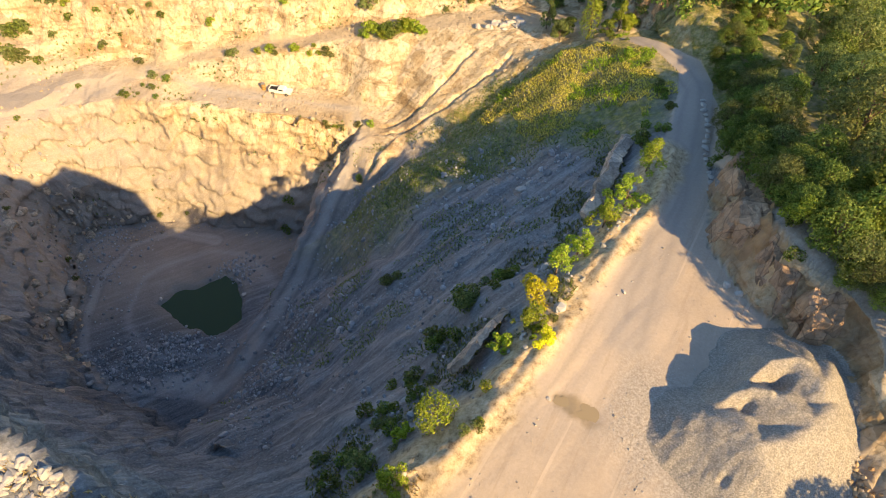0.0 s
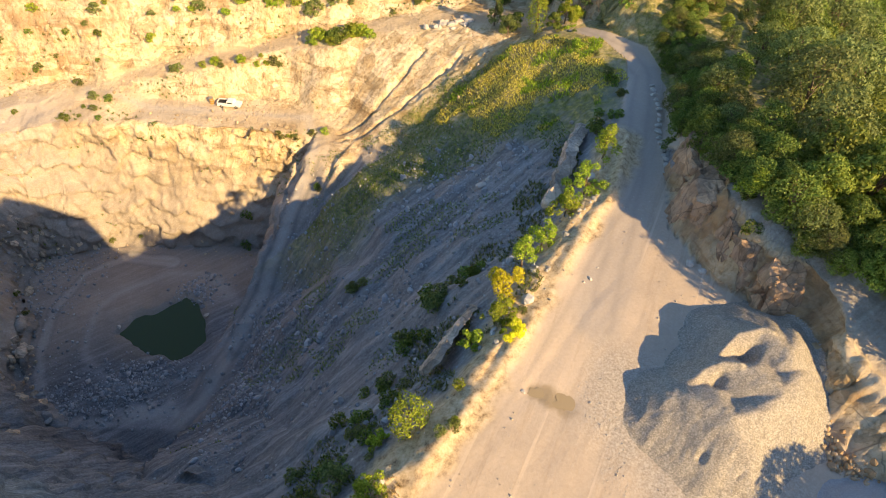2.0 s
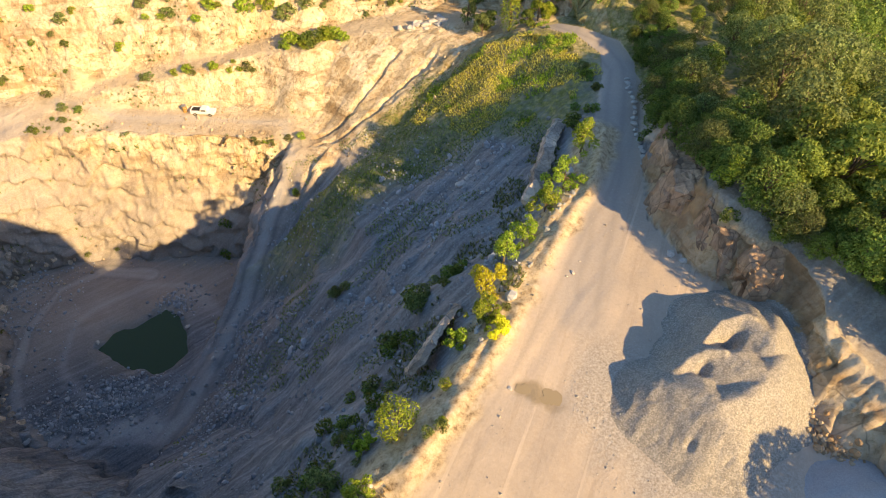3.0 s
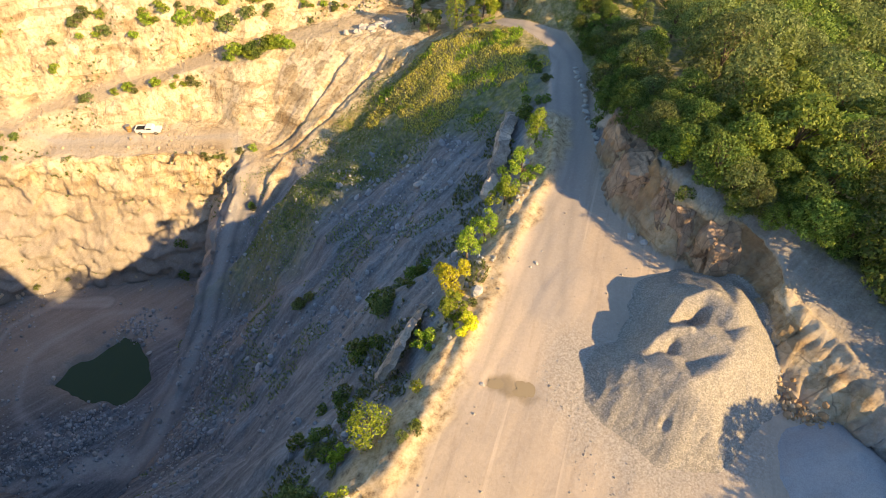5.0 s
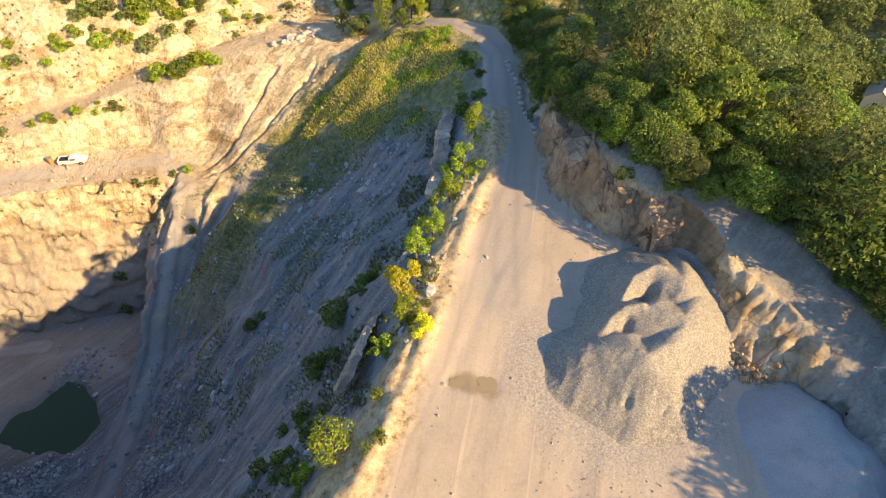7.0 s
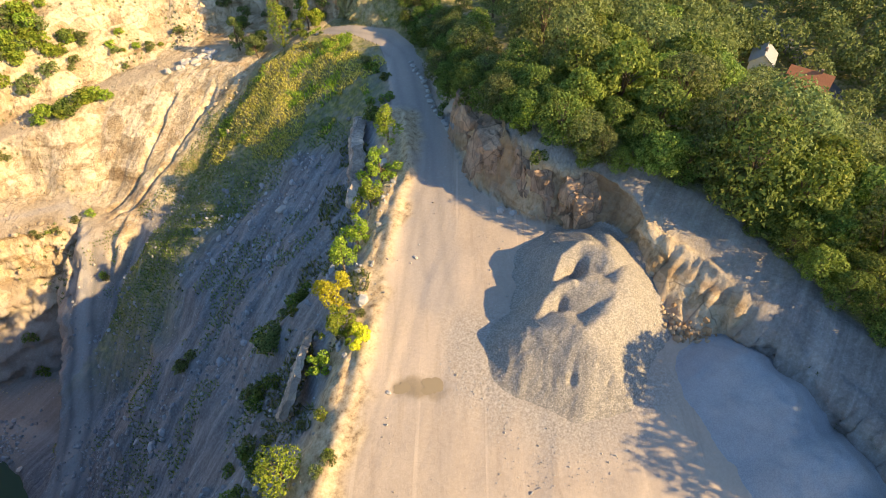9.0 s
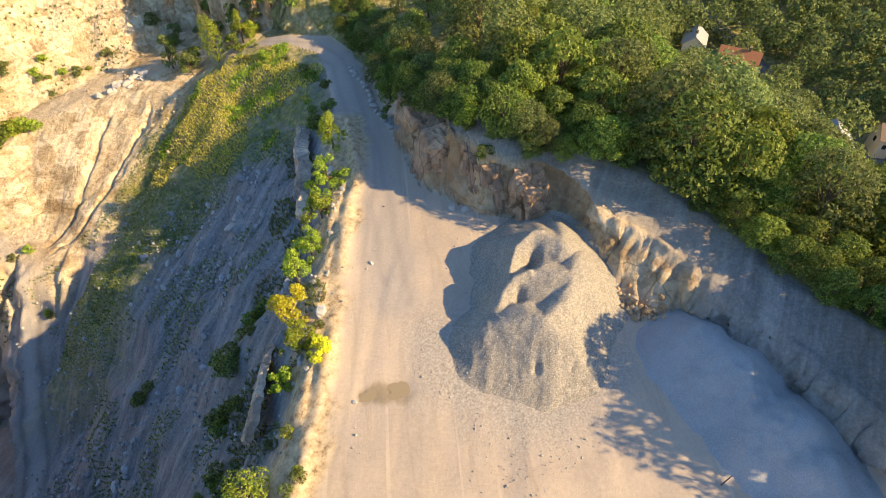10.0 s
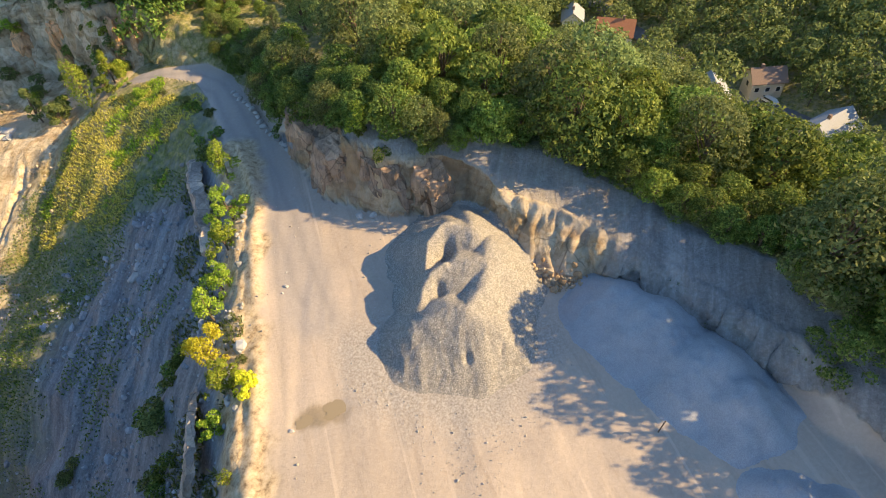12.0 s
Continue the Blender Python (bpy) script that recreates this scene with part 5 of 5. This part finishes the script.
def cluster(n, spread):
    """Places in loose clusters: (x, y, reach) each."""
    out = []
    for cx, cy, sx, sy, share in spread:
        out.append(np.c_[srng.normal(cx, sx, int(n * share)), srng.normal(cy, sy, int(n * share))])
    return np.concatenate(out)


fl = cluster(2200, ((-53, 50, 6, 2.5, 0.3), (-46, 54, 5, 2, 0.2), (-40, 72.5, 2.5, 2.5, 0.12), (-26, 44, 4, 5, 0.16), (-24, 56, 3, 6, 0.16), (-70, 75, 3, 9, 0.1)))
rubble("rubble", fl, np.minimum(srng.gamma(1.5, 0.105, len(fl)) + 0.07, 0.65), M_PITSTONE, "scattered grey boulders on the pit floor", 71)
slope_pts = np.array(scatter(srng, 5000, -32, 27, 22, 84, 0.5, lambda x, y: (~inside(x, y, FLAT)) & (grid_at(SLOPE, x, y) < 1.2) & (fbm(x, y, 6, 3, 111) > 0.0) & (line_gap(x, y, KNOLL) > 5) & ~inside(x, y, KNOLL)))[:1500]
rubble("rubble", slope_pts, np.minimum(srng.gamma(1.2, 0.13, len(slope_pts)) + 0.08, 0.8), M_PITSTONE, "pale loose stones on the spoil slope", 72)
yard = np.array(scatter(srng, 4000, 2, 38, -12, 50, 0.4, lambda x, y: inside(x, y, FLAT) & (fbm(x, y, 5, 3, 115) > 0.25)))[:900]
rubble("rubble", yard, srng.gamma(1.3, 0.022, len(yard)) + 0.025, M_STONE, "small pale stones lying on the yard", 73)
wall_pts = np.array(scatter(srng, 6000, -84, 20, 80, 116, 0.7, lambda x, y: (fbm(x, y, 5, 3, 117) > 0.1) & (grid_at(washed, x, y) < 0.1)))[:1300]
rubble("rubble", wall_pts, srng.gamma(1.3, 0.09, len(wall_pts)) + 0.06, M_TANSTONE, "tan broken rock on the quarry benches", 74)
west_pts = np.array(scatter(srng, 3000, -84, -58, 26, 88, 0.8, lambda x, y: fbm(x, y, 5, 3, 119) > -0.1))[:700]
rubble("rubble", west_pts, np.minimum(srng.gamma(1.4, 0.11, len(west_pts)) + 0.08, 0.8), M_PITSTONE, "broken grey rock on the shaded pit wall", 75)
side_pts = np.array(scatter(srng, 9000, -96, -56, 26, 86, 0.9, lambda x, y: (grid_at(STEEP, x, y) > 0.4) & (fbm(x, y, 6, 3, 132) > -0.2)))[:800]
rubble("rock_face", side_pts, np.minimum(srng.gamma(1.5, 0.3, len(side_pts)) + 0.2, 1.6), M_FACE, "broken rock ledges of the shaded pit wall", 80, 0.05)
rim_pts = np.array(scatter(srng, 2500, -14, 28, 5, 52, 0.5, lambda x, y: line_gap(x, y, plan("plateau_edge")[1:9]) < 1.8))[:260]
rubble("rubble", rim_pts, srng.gamma(1.5, 0.11, len(rim_pts)) + 0.08, M_STONE, "pale stones along the plateau edge", 76)
slope_small = np.array(scatter(srng, 16000, -34, 27, 20, 84, 0.4, lambda x, y: (~inside(x, y, FLAT)) & (grid_at(SLOPE, x, y) < 1.3) & (fbm(x, y, 7, 4, 112) > 0.15)))[:1600]
rubble("rubble", slope_small, srng.gamma(1.2, 0.045, len(slope_small)) + 0.06, M_SLAB, "fine pale stones strewn over the spoil slope", 78)
toe_pts = np.array(scatter(srng, 9000, 34, 42, 6, 24, 0.22, lambda x, y: line_gap(x, y, [(36.6, 20.4), (35.7, 17), (36.6, 13.4), (39.2, 11.2), (40, 9)]) < 0.35 + 0.9 * np.abs(fbm(x, y, 2, 2, 134))))[:420]
rubble("rubble", toe_pts, np.minimum(srng.gamma(1.4, 0.09, len(toe_pts)) + 0.06, 0.5), M_TANSTONE, "broken tan rock at the foot of the earth bank", 81)
rust_pts = np.concatenate([np.c_[srng.normal(cx, 0.45, n), srng.normal(cy, 0.6, n)] for cx, cy, n in ((36.2, 17.4, 26), (36.9, 13.7, 40), (37.7, 12.6, 30), (36.4, 15.5, 20))])
rubble("rubble", rust_pts, np.minimum(srng.gamma(1.6, 0.09, len(rust_pts)) + 0.08, 0.45), M_OCHRE, "broken rusty orange rock at the foot of the earth bank", 83)
gr = [(x, y) for x, y in zip(srng.uniform(16, 30, 2500), srng.uniform(8, 24, 2500)) if 0 < 12 - math.hypot(x - 24.5, (y - 15.5) * 1.0) < 6]
rubble("rubble", np.array(gr)[:700], srng.gamma(1.5, 0.016, min(700, len(gr))) + 0.02, M_SLAB, "gravel spilled round the heap", 77)

pick = srng.permutation(len(STOCKPILE_TOP))[:3600]
grain = rubble("loose_gravel", STOCKPILE_TOP[pick, :2], np.minimum(srng.gamma(2.0, 0.012, len(pick)) + 0.025, 0.09), M_SLAB, "", 91, -0.2, STOCKPILE_TOP[pick, 2])
grain.parent = stockpile
del grain["category"]
boulder_meshes = [rock_mesh("boulder", srng, M_STONE, 0.8, 2) for _ in range(6)]
spur_meshes = [rock_mesh("boulder", srng, M_GRAVEL, 0.8, 2) for _ in range(6)]
pale_meshes = [rock_mesh("boulder", srng, M_SLAB, 0.7, 2) for _ in range(4)]


def boulder(meshes, k, x, y, s, label, group):
    ob = tagged(new("boulder", meshes[k % len(meshes)]), label, "boulder", group)
    ob.matrix_basis = pose(x, y, float(ground_z(x, y)[0]) + 0.18 * s, 0, 0, 67 * k) @ Matrix.Diagonal((s, s * 0.9, s * 0.85, 1))
    return ob


for k in range(17):   # row of blocks beside the haul road
    u = k / 16
    x = 34.4 + 4.9 * u + 0.25 * math.sin(7 * k)
    y = 51 + 18.5 * u
    boulder(pale_meshes, k, x, y, 0.38 + 0.22 * ((k * 37) % 10) / 10, "pale stone block beside the haul road", "blocks along the haul road")
for k in range(240):   # blocks on the sunlit southern bench
    x, y = srng.normal(-21.5, 3.4), srng.normal(10.6, 1.3)
    boulder(spur_meshes, k, x, y, 0.12 + min(0.3, srng.gamma(1.5, 0.07)), "angular block of blasted rock on the south bench", "blasted blocks on the south bench")
for k, (x, y, s) in enumerate(((13.3, 61.0, 0.95), (14.2, 61.6, 0.5), (-53.2, 65.2, 0.5), (-37.2, 66.5, 0.5), (20.6, 35.6, 0.28), (19.8, 35.2, 0.14), (21.8, 37.0, 0.12), (11.0, 23.4, 0.25), (33, 35.4, 0.55), (31.9, 36.6, 0.6), (24.6, 50.3, 0.7), (25.3, 51.6, 0.8), (22, 47.6, 0.6), (18.3, 43.7, 0.5))):
    boulder(pale_meshes, k, x, y, s, "single pale boulder lying on the ground", "single pale boulders")
for k in range(20):   # rubble on the platform
    boulder(pale_meshes if k % 3 else boulder_meshes, k, srng.normal(14, 2.6), srng.normal(105, 1.0), srng.uniform(0.35, 0.95), "pale concrete rubble block on the platform", "rubble blocks on the platform")


def slab(points, depth, label, seed, rough=1.0):
    """A bare rock plate standing along the lip: a broken strip between its top and its foot."""
    rng = np.random.default_rng(seed)
    n = 52
    top, foot = np.array(points[0], float), np.array(points[1], float)
    vs = []
    for i in range(n + 1):
        u = i / n
        bend = np.array([-0.72, 0.69, 0]) * rough * (0.35 * float(vnoise(u * 3.1, seed)) + 0.2 * float(vnoise(u * 11, seed + 3)))
        a = top[0] * (1 - u) + top[1] * u + bend
        b = foot[0] * (1 - u) + foot[1] * u + bend
        tall = (0.4 + 0.6 * math.sin(math.pi * u) ** 0.5) * (0.85 + 0.2 * float(vnoise(u * 8, seed + 9)))
        a = b + (a - b) * tall
        for j in range(5):
            w = j / 4
            p = a * (1 - w) + b * w
            vs.append(p + np.array([-0.7, 0.68, 0.3]) * rough * (0.30 * float(vnoise(u * 22, w * 3 + seed)) + 0.07 * rng.normal()))
    m = len(vs)
    vs += [v + np.array([0.72, -0.69, -0.1]) * depth for v in vs]
    fs = []
    for i in range(n):
        for j in range(4):
            a = i * 5 + j
            fs += [(a, a + 1, a + 6, a + 5), (m + a, m + a + 5, m + a + 6, m + a + 1)]
        fs += [(i * 5, i * 5 + 5, m + i * 5 + 5, m + i * 5), (i * 5 + 4, m + i * 5 + 4, m + i * 5 + 9, i * 5 + 9)]
    for j in range(4):
        fs += [(j, m + j, m + j + 1, j + 1), (n * 5 + j, n * 5 + j + 1, m + n * 5 + j + 1, m + n * 5 + j)]
    return tagged(raw("rock_slab", vs, fs, M_PALE), label, "rock")


slab((((19.6, 50.6, -2.2), (27.6, 65.0, -0.8)), ((19.0, 51.2, -4.6), (27.0, 65.4, -3.0))), 1.6, "long pale limestone face below the plateau edge", 4)
slab((((2.6, 28.2, -3.2), (8.4, 34.9, -0.9)), ((1.6, 29.2, -5.2), (7.6, 35.6, -3.6))), 0.7, "pale limestone plate below the plateau edge", 9, 0.35)


def crag(x, y, z, size, turn, label, seed, material):
    """A big weathered rock body that leans back out of the bank: a few broad faces parted by cracks."""
    rng = np.random.default_rng(seed)
    bm = bmesh.new()
    bmesh.ops.create_icosphere(bm, subdivisions=5, radius=1.0)
    planes = [(Vector((-0.25, -0.1, 0.96)).normalized(), 0.62)]
    for k in range(9):
        g = 6.28 * (k + rng.uniform(0.2, 0.8)) / 9
        planes.append((Vector((math.cos(g), math.sin(g), rng.uniform(0.1, 0.6))).normalized(), rng.uniform(0.48, 0.74)))
    for v in bm.verts:
        p = v.co.copy()
        for n, d in planes:
            over = p.dot(n) - d
            if over > 0:
                p -= n * over
        q = Vector((p.x * size[0], p.y * size[1], p.z * size[2]))
        lay = (q.z * 0.35 + 0.8 * noise.noise(q * 0.2)) % 1.0
        bed = abs(noise.noise(Vector((q.x * 0.34, q.y * 0.34, q.z * 0.10)) + Vector((seed, 0, 0))))
        chip = noise.cell(Vector((q.x * 0.5, q.y * 0.5, q.z * 0.33)) + Vector((0, seed, 0))) - 0.5
        q += v.co * (0.5 * noise.noise(q * 0.25 + Vector((0, seed, 0))) + 0.14 * noise.noise(q * 1.1) + 0.3 * chip - 0.75 * max(0.0, 0.05 - bed) / 0.05 - 0.12 * lay)
        v.co = q
    ob = part("crag", bm, material)
    ob.matrix_basis = pose(x, y, z, 0, 0, turn)
    return tagged(ob, label, "rock", "crags of the outcrop")


for k, (x, y, z, size, turn) in enumerate(((36.7, 48.6, 0.2, (5.0, 7.2, 9.6), 14), (35.7, 42.0, 0.0, (5.2, 7.0, 10.4), -6), (36.9, 36.2, 0.0, (5.0, 6.6, 9.8), 28), (38.0, 31.2, 0.0, (3.8, 4.6, 8.6), 40), (39.4, 54.0, 0.0, (3.4, 4.4, 5.4), 20))):
    crag(x, y, z, size, turn, "brown weathered rock face of the outcrop under trees", 5 + k, M_CRAG)
for k, (x, y, z, size, turn) in enumerate(((36.3, 96.2, 0.5, (1.7, 2.0, 6.4), 20), (38.6, 93.6, 0.0, (1.8, 2.2, 5.0), 50), (35.3, 103, -1.5, (1.6, 3.0, 6.0), 5), (33.6, 115, -3.2, (2.5, 3.4, 6.2), 40), (29, 119.6, -3.6, (3.2, 2.4, 6.0), 10))):
    crag(x, y, z, size, turn, "ochre rock pillar of the quarry cliff", 25 + k, M_PILLAR)

# ---- built things ----


def box_bm(x0, x1, y0, y1, z0, z1, bevel=0.0, taper=0.0):
    bm = bmesh.new()
    bmesh.ops.create_cube(bm, size=1.0)
    for v in bm.verts:
        v.co = Vector(((x0 + x1) / 2 + v.co.x * (x1 - x0), (y0 + y1) / 2 + v.co.y * (y1 - y0), (z0 + z1) / 2 + v.co.z * (z1 - z0)))
        if taper and v.co.z > (z0 + z1) / 2:
            v.co.x = (x0 + x1) / 2 + (v.co.x - (x0 + x1) / 2) * (1 - taper)
            v.co.y = (y0 + y1) / 2 + (v.co.y - (y0 + y1) / 2) * (1 - taper * 0.5)
    if bevel:
        bmesh.ops.bevel(bm, geom=bm.edges[:], offset=bevel, segments=2, affect="EDGES")
    return bm


def wheel_bm(r, w, sides=18):
    bm = bmesh.new()
    bmesh.ops.create_cone(bm, cap_ends=True, segments=sides, radius1=r, radius2=r, depth=w, matrix=pose(0, 0, 0, 90, 0, 0))
    bmesh.ops.bevel(bm, geom=bm.edges[:], offset=w * 0.12, segments=1, affect="EDGES")
    return bm


M_WHITE = plain("white_car_paint", (0.78, 0.78, 0.76), 0.3, 0, 0.04)
M_GLASS = plain("dark_glass", (0.03, 0.035, 0.04), 0.08, 0, 0.1)
M_RUBBER = plain("rubber", (0.03, 0.03, 0.03), 0.85)
M_STEEL = plain("steel", (0.5, 0.5, 0.5), 0.4, 0.8)
M_LAMP = plain("lamp_glass", (0.6, 0.58, 0.52), 0.2)
M_RED = plain("red_plastic", (0.45, 0.03, 0.02), 0.35)


def vehicle(name, label, paint, van=False):
    root = tagged(new(name), label, "vehicle")
    part("body", box_bm(-2.65, 2.65, -0.95, 0.95, 0.45, 1.05, 0.08), paint, root)
    if van:
        part("cabin", box_bm(-2.3, 1.3, -0.85, 0.85, 1.04, 1.62, 0.1, 0.22), paint, root)
    else:
        part("cabin", box_bm(-0.55, 1.35, -0.88, 0.88, 1.04, 1.78, 0.1, 0.22), paint, root)
        for y in (-0.88, 0.88):
            part("bed_side", box_bm(-2.6, -0.6, y - 0.06, y + 0.06, 1.0, 1.35, 0.03), paint, root)
        part("tailgate", box_bm(-2.66, -2.58, -0.85, 0.85, 1.0, 1.35, 0.02), paint, root)
        part("bed_floor", box_bm(-2.58, -0.6, -0.82, 0.82, 1.03, 1.08), M_RUBBER, root)
    back = -2.2 if van else -0.5
    part("windscreen", box_bm(1.02, 1.20, -0.68, 0.68, 1.12, 1.58, 0.02), M_GLASS, root)
    for y in (-0.83, 0.83):
        part("side_window", box_bm(back + 0.3, 0.9, y - 0.03, y + 0.03, 1.15, 1.52, 0.02), M_GLASS, root)
        part("headlight", box_bm(2.6, 2.68, y * 0.85 - 0.14, y * 0.85 + 0.14, 0.72, 0.9, 0.02), M_LAMP, root)
        part("tail_light", box_bm(-2.69, -2.62, y * 0.9 - 0.08, y * 0.9 + 0.08, 0.72, 0.98, 0.02), M_RED, root)
    part("bumper", box_bm(2.55, 2.75, -0.9, 0.9, 0.42, 0.62, 0.04), M_STEEL, root)
    for x in (-1.7, 1.65):
        for y in (-0.86, 0.86):
            w = part("wheel", wheel_bm(0.38, 0.24), M_RUBBER, root)
            w.location = (x, y, 0.38)
            rim = part("rim", wheel_bm(0.21, 0.26, 12), M_STEEL, w)
    return root


def place_vehicle(ob, x, y, turn, scale=1.0):
    ob.matrix_basis = pose(x, y, float(ground_z(x, y)[0]) + 0.02, 0, 0, turn) @ Matrix.Scale(scale, 4)


place_vehicle(vehicle("pickup_truck", "white pickup truck parked on the quarry bench", M_WHITE), -30.2, 97.6, -12, 0.86)
M_OCHREPAINT = plain("ochre_paint", (0.42, 0.24, 0.06), 0.6, 0, 0.25)
drum = tagged(new("fuel_drum"), "rusty ochre drum standing on the quarry bench", "drum")
bm = bmesh.new()
bmesh.ops.create_cone(bm, cap_ends=True, segments=18, radius1=0.45, radius2=0.45, depth=1.3)
part("shell", bm, M_OCHREPAINT, drum)
for z in (-0.25, 0.25, 0.62):
    bm = bmesh.new()
    bmesh.ops.create_cone(bm, cap_ends=True, segments=18, radius1=0.48, radius2=0.48, depth=0.07, matrix=pose(0, 0, z))
    part("hoop", bm, M_STEEL, drum)
drum.matrix_basis = pose(-33.8, 98.6, float(ground_z(-33.8, 98.6)[0]) + 0.62)
stake = tagged(new("stake"), "thin dark wooden stake standing in the yard", "stake")
bm = bmesh.new()
bmesh.ops.create_cone(bm, cap_ends=True, segments=8, radius1=0.06, radius2=0.045, depth=2.0)
part("post", bm, M_BARK, stake)
part("cap", box_bm(-0.09, 0.09, -0.02, 0.02, 0.78, 0.9, 0.005), M_STEEL, stake)
stake.matrix_basis = pose(28.7, 0.3, float(ground_z(28.7, 0.3)[0]) + 0.9, 4, 3, 0)

# the village below the wood
M_WALLS = [plain("white_render", (0.72, 0.71, 0.68), 0.8, 0, 0.08), plain("cream_render", (0.62, 0.57, 0.46), 0.8, 0, 0.08), plain("grey_siding", (0.46, 0.47, 0.48), 0.8, 0, 0.08)]
M_ROOFS = [plain("orange_tiles", (0.42, 0.19, 0.10), 0.85, 0, 0.3, 8), plain("grey_shingle", (0.36, 0.37, 0.38), 0.85, 0, 0.2, 8), plain("brown_shingle", (0.26, 0.19, 0.15), 0.85, 0, 0.25, 8)]


def house(length, width, tall, wall, roof, label):
    root = tagged(new("house"), label, "house", "houses in the valley")
    a, b = length / 2, width / 2
    part("wall", box_bm(-a, a, -b, b, -1.5, tall, 0.03), wall, root)
    rise = width * 0.42
    for s in (-1, 1):
        bm = bmesh.new()
        vs = [bm.verts.new(p) for p in ((-a - 0.5, 0, tall + rise), (a + 0.5, 0, tall + rise), (a + 0.5, s * (b + 0.5), tall - 0.35), (-a - 0.5, s * (b + 0.5), tall - 0.35))]
        f = bm.faces.new(vs)
        out = bmesh.ops.extrude_face_region(bm, geom=[f])
        for v in [g for g in out["geom"] if isinstance(g, bmesh.types.BMVert)]:
            v.co.z += 0.18
        part("roof", bm, roof, root)
        bm = bmesh.new()
        vs = [bm.verts.new((s * a, y, z)) for y, z in ((-b, tall - 0.02), (b, tall - 0.02), (0, tall + rise - 0.05))]
        f = bm.faces.new(vs)
        out = bmesh.ops.extrude_face_region(bm, geom=[f])
        for v in [g for g in out["geom"] if isinstance(g, bmesh.types.BMVert)]:
            v.co.x -= s * 0.25
        part("gable", bm, wall, root)
        for k in range(3):
            x = -a + length * (k + 0.5) / 3
            w = part("window", box_bm(x - 0.5, x + 0.5, s * b - 0.06, s * b + 0.06, tall * 0.45, tall * 0.45 + 1.2), M_GLASS, root)
            part("frame", box_bm(x - 0.58, x + 0.58, s * b - 0.045, s * b + 0.045, tall * 0.45 - 0.08, tall * 0.45 + 1.28), M_WHITE, w)
        part("window", box_bm(s * a - 0.06, s * a + 0.06, -0.5, 0.5, tall * 0.5, tall * 0.5 + 1.3), M_GLASS, root)
    part("door", box_bm(a - 0.05, a + 0.05, 1.0, 1.9, 0, 2.05), M_RUBBER, root)
    part("chimney", box_bm(-a * 0.4 - 0.35, -a * 0.4 + 0.35, -0.35, 0.35, tall + rise * 0.6, tall + rise + 1.0, 0.03), M_ROOFS[2], root)
    return root


for k, (x, y, turn, length, width) in enumerate(HOUSES):
    what = ("house with an orange tiled roof among trees", "white gabled house among trees", "grey-roofed house beside the lane", "small garage with a grey roof", "pale house with a grey roof behind trees", "brown-roofed house below the wood", "cream house with a brown roof among trees")[k]
    h = house(length, width, 3.0 if k == 3 else 4.8, M_WALLS[(0, 0, 2, 2, 0, 1, 1)[k]], M_ROOFS[(0, 1, 1, 1, 1, 2, 2)[k]], what)
    h.matrix_basis = pose(x, y, float(ground_z(x, y)[0]) + (3.2 if k == 0 else 0.4), 0, 0, turn)
lane_v, lane_f = [], []
steps = []
for (ax, ay), (bx, by) in zip(LANE[:-1], LANE[1:]):
    steps += [(ax + (bx - ax) * u / 8, ay + (by - ay) * u / 8) for u in range(8)]
for k, (x, y) in enumerate(steps):
    qx, qy = steps[min(k + 1, len(steps) - 1)]
    px, py = steps[max(k - 1, 0)]
    nxy = Vector((-(qy - py), qx - px)).normalized() * 2.6
    z = float(max(ground_z([x - nxy.x, x, x + nxy.x], [y - nxy.y, y, y + nxy.y]))) + 0.12
    lane_v += [(x - nxy.x, y - nxy.y, z), (x + nxy.x, y + nxy.y, z), (x + nxy.x, y + nxy.y, z - 1.2), (x - nxy.x, y - nxy.y, z - 1.2)]
for k in range(len(steps) - 1):
    a = 4 * k
    lane_f += [(a, a + 1, a + 5, a + 4), (a + 1, a + 2, a + 6, a + 5), (a + 3, a, a + 4, a + 7)]
M_ASPHALT = plain("lane_asphalt", (0.16, 0.16, 0.165), 0.9, 0, 0.15, 2)
tagged(raw("road", lane_v, lane_f, M_ASPHALT), "grey asphalt lane between the houses", "road", kind="structure")
place_vehicle(vehicle("car", "white car parked beside the lane", M_WHITE, True), 153.5, 21, 70)
pole = tagged(new("utility_pole"), "wooden utility pole with a crossarm beside the lane", "pole")
bm = bmesh.new()
bmesh.ops.create_cone(bm, cap_ends=True, segments=10, radius1=0.16, radius2=0.11, depth=9.0, matrix=pose(0, 0, 4.5))
part("post", bm, M_BARK, pole)
part("crossarm", box_bm(-1.1, 1.1, -0.06, 0.06, 8.1, 8.25, 0.01), M_BARK, pole)
for x in (-0.95, 0.0, 0.95):
    part("insulator", box_bm(x - 0.05, x + 0.05, -0.05, 0.05, 8.25, 8.45, 0.02), M_LAMP, pole)
pole.matrix_basis = pose(154.5, 12, float(ground_z(154.5, 12)[0]) - 0.3, 0, 0, 40)
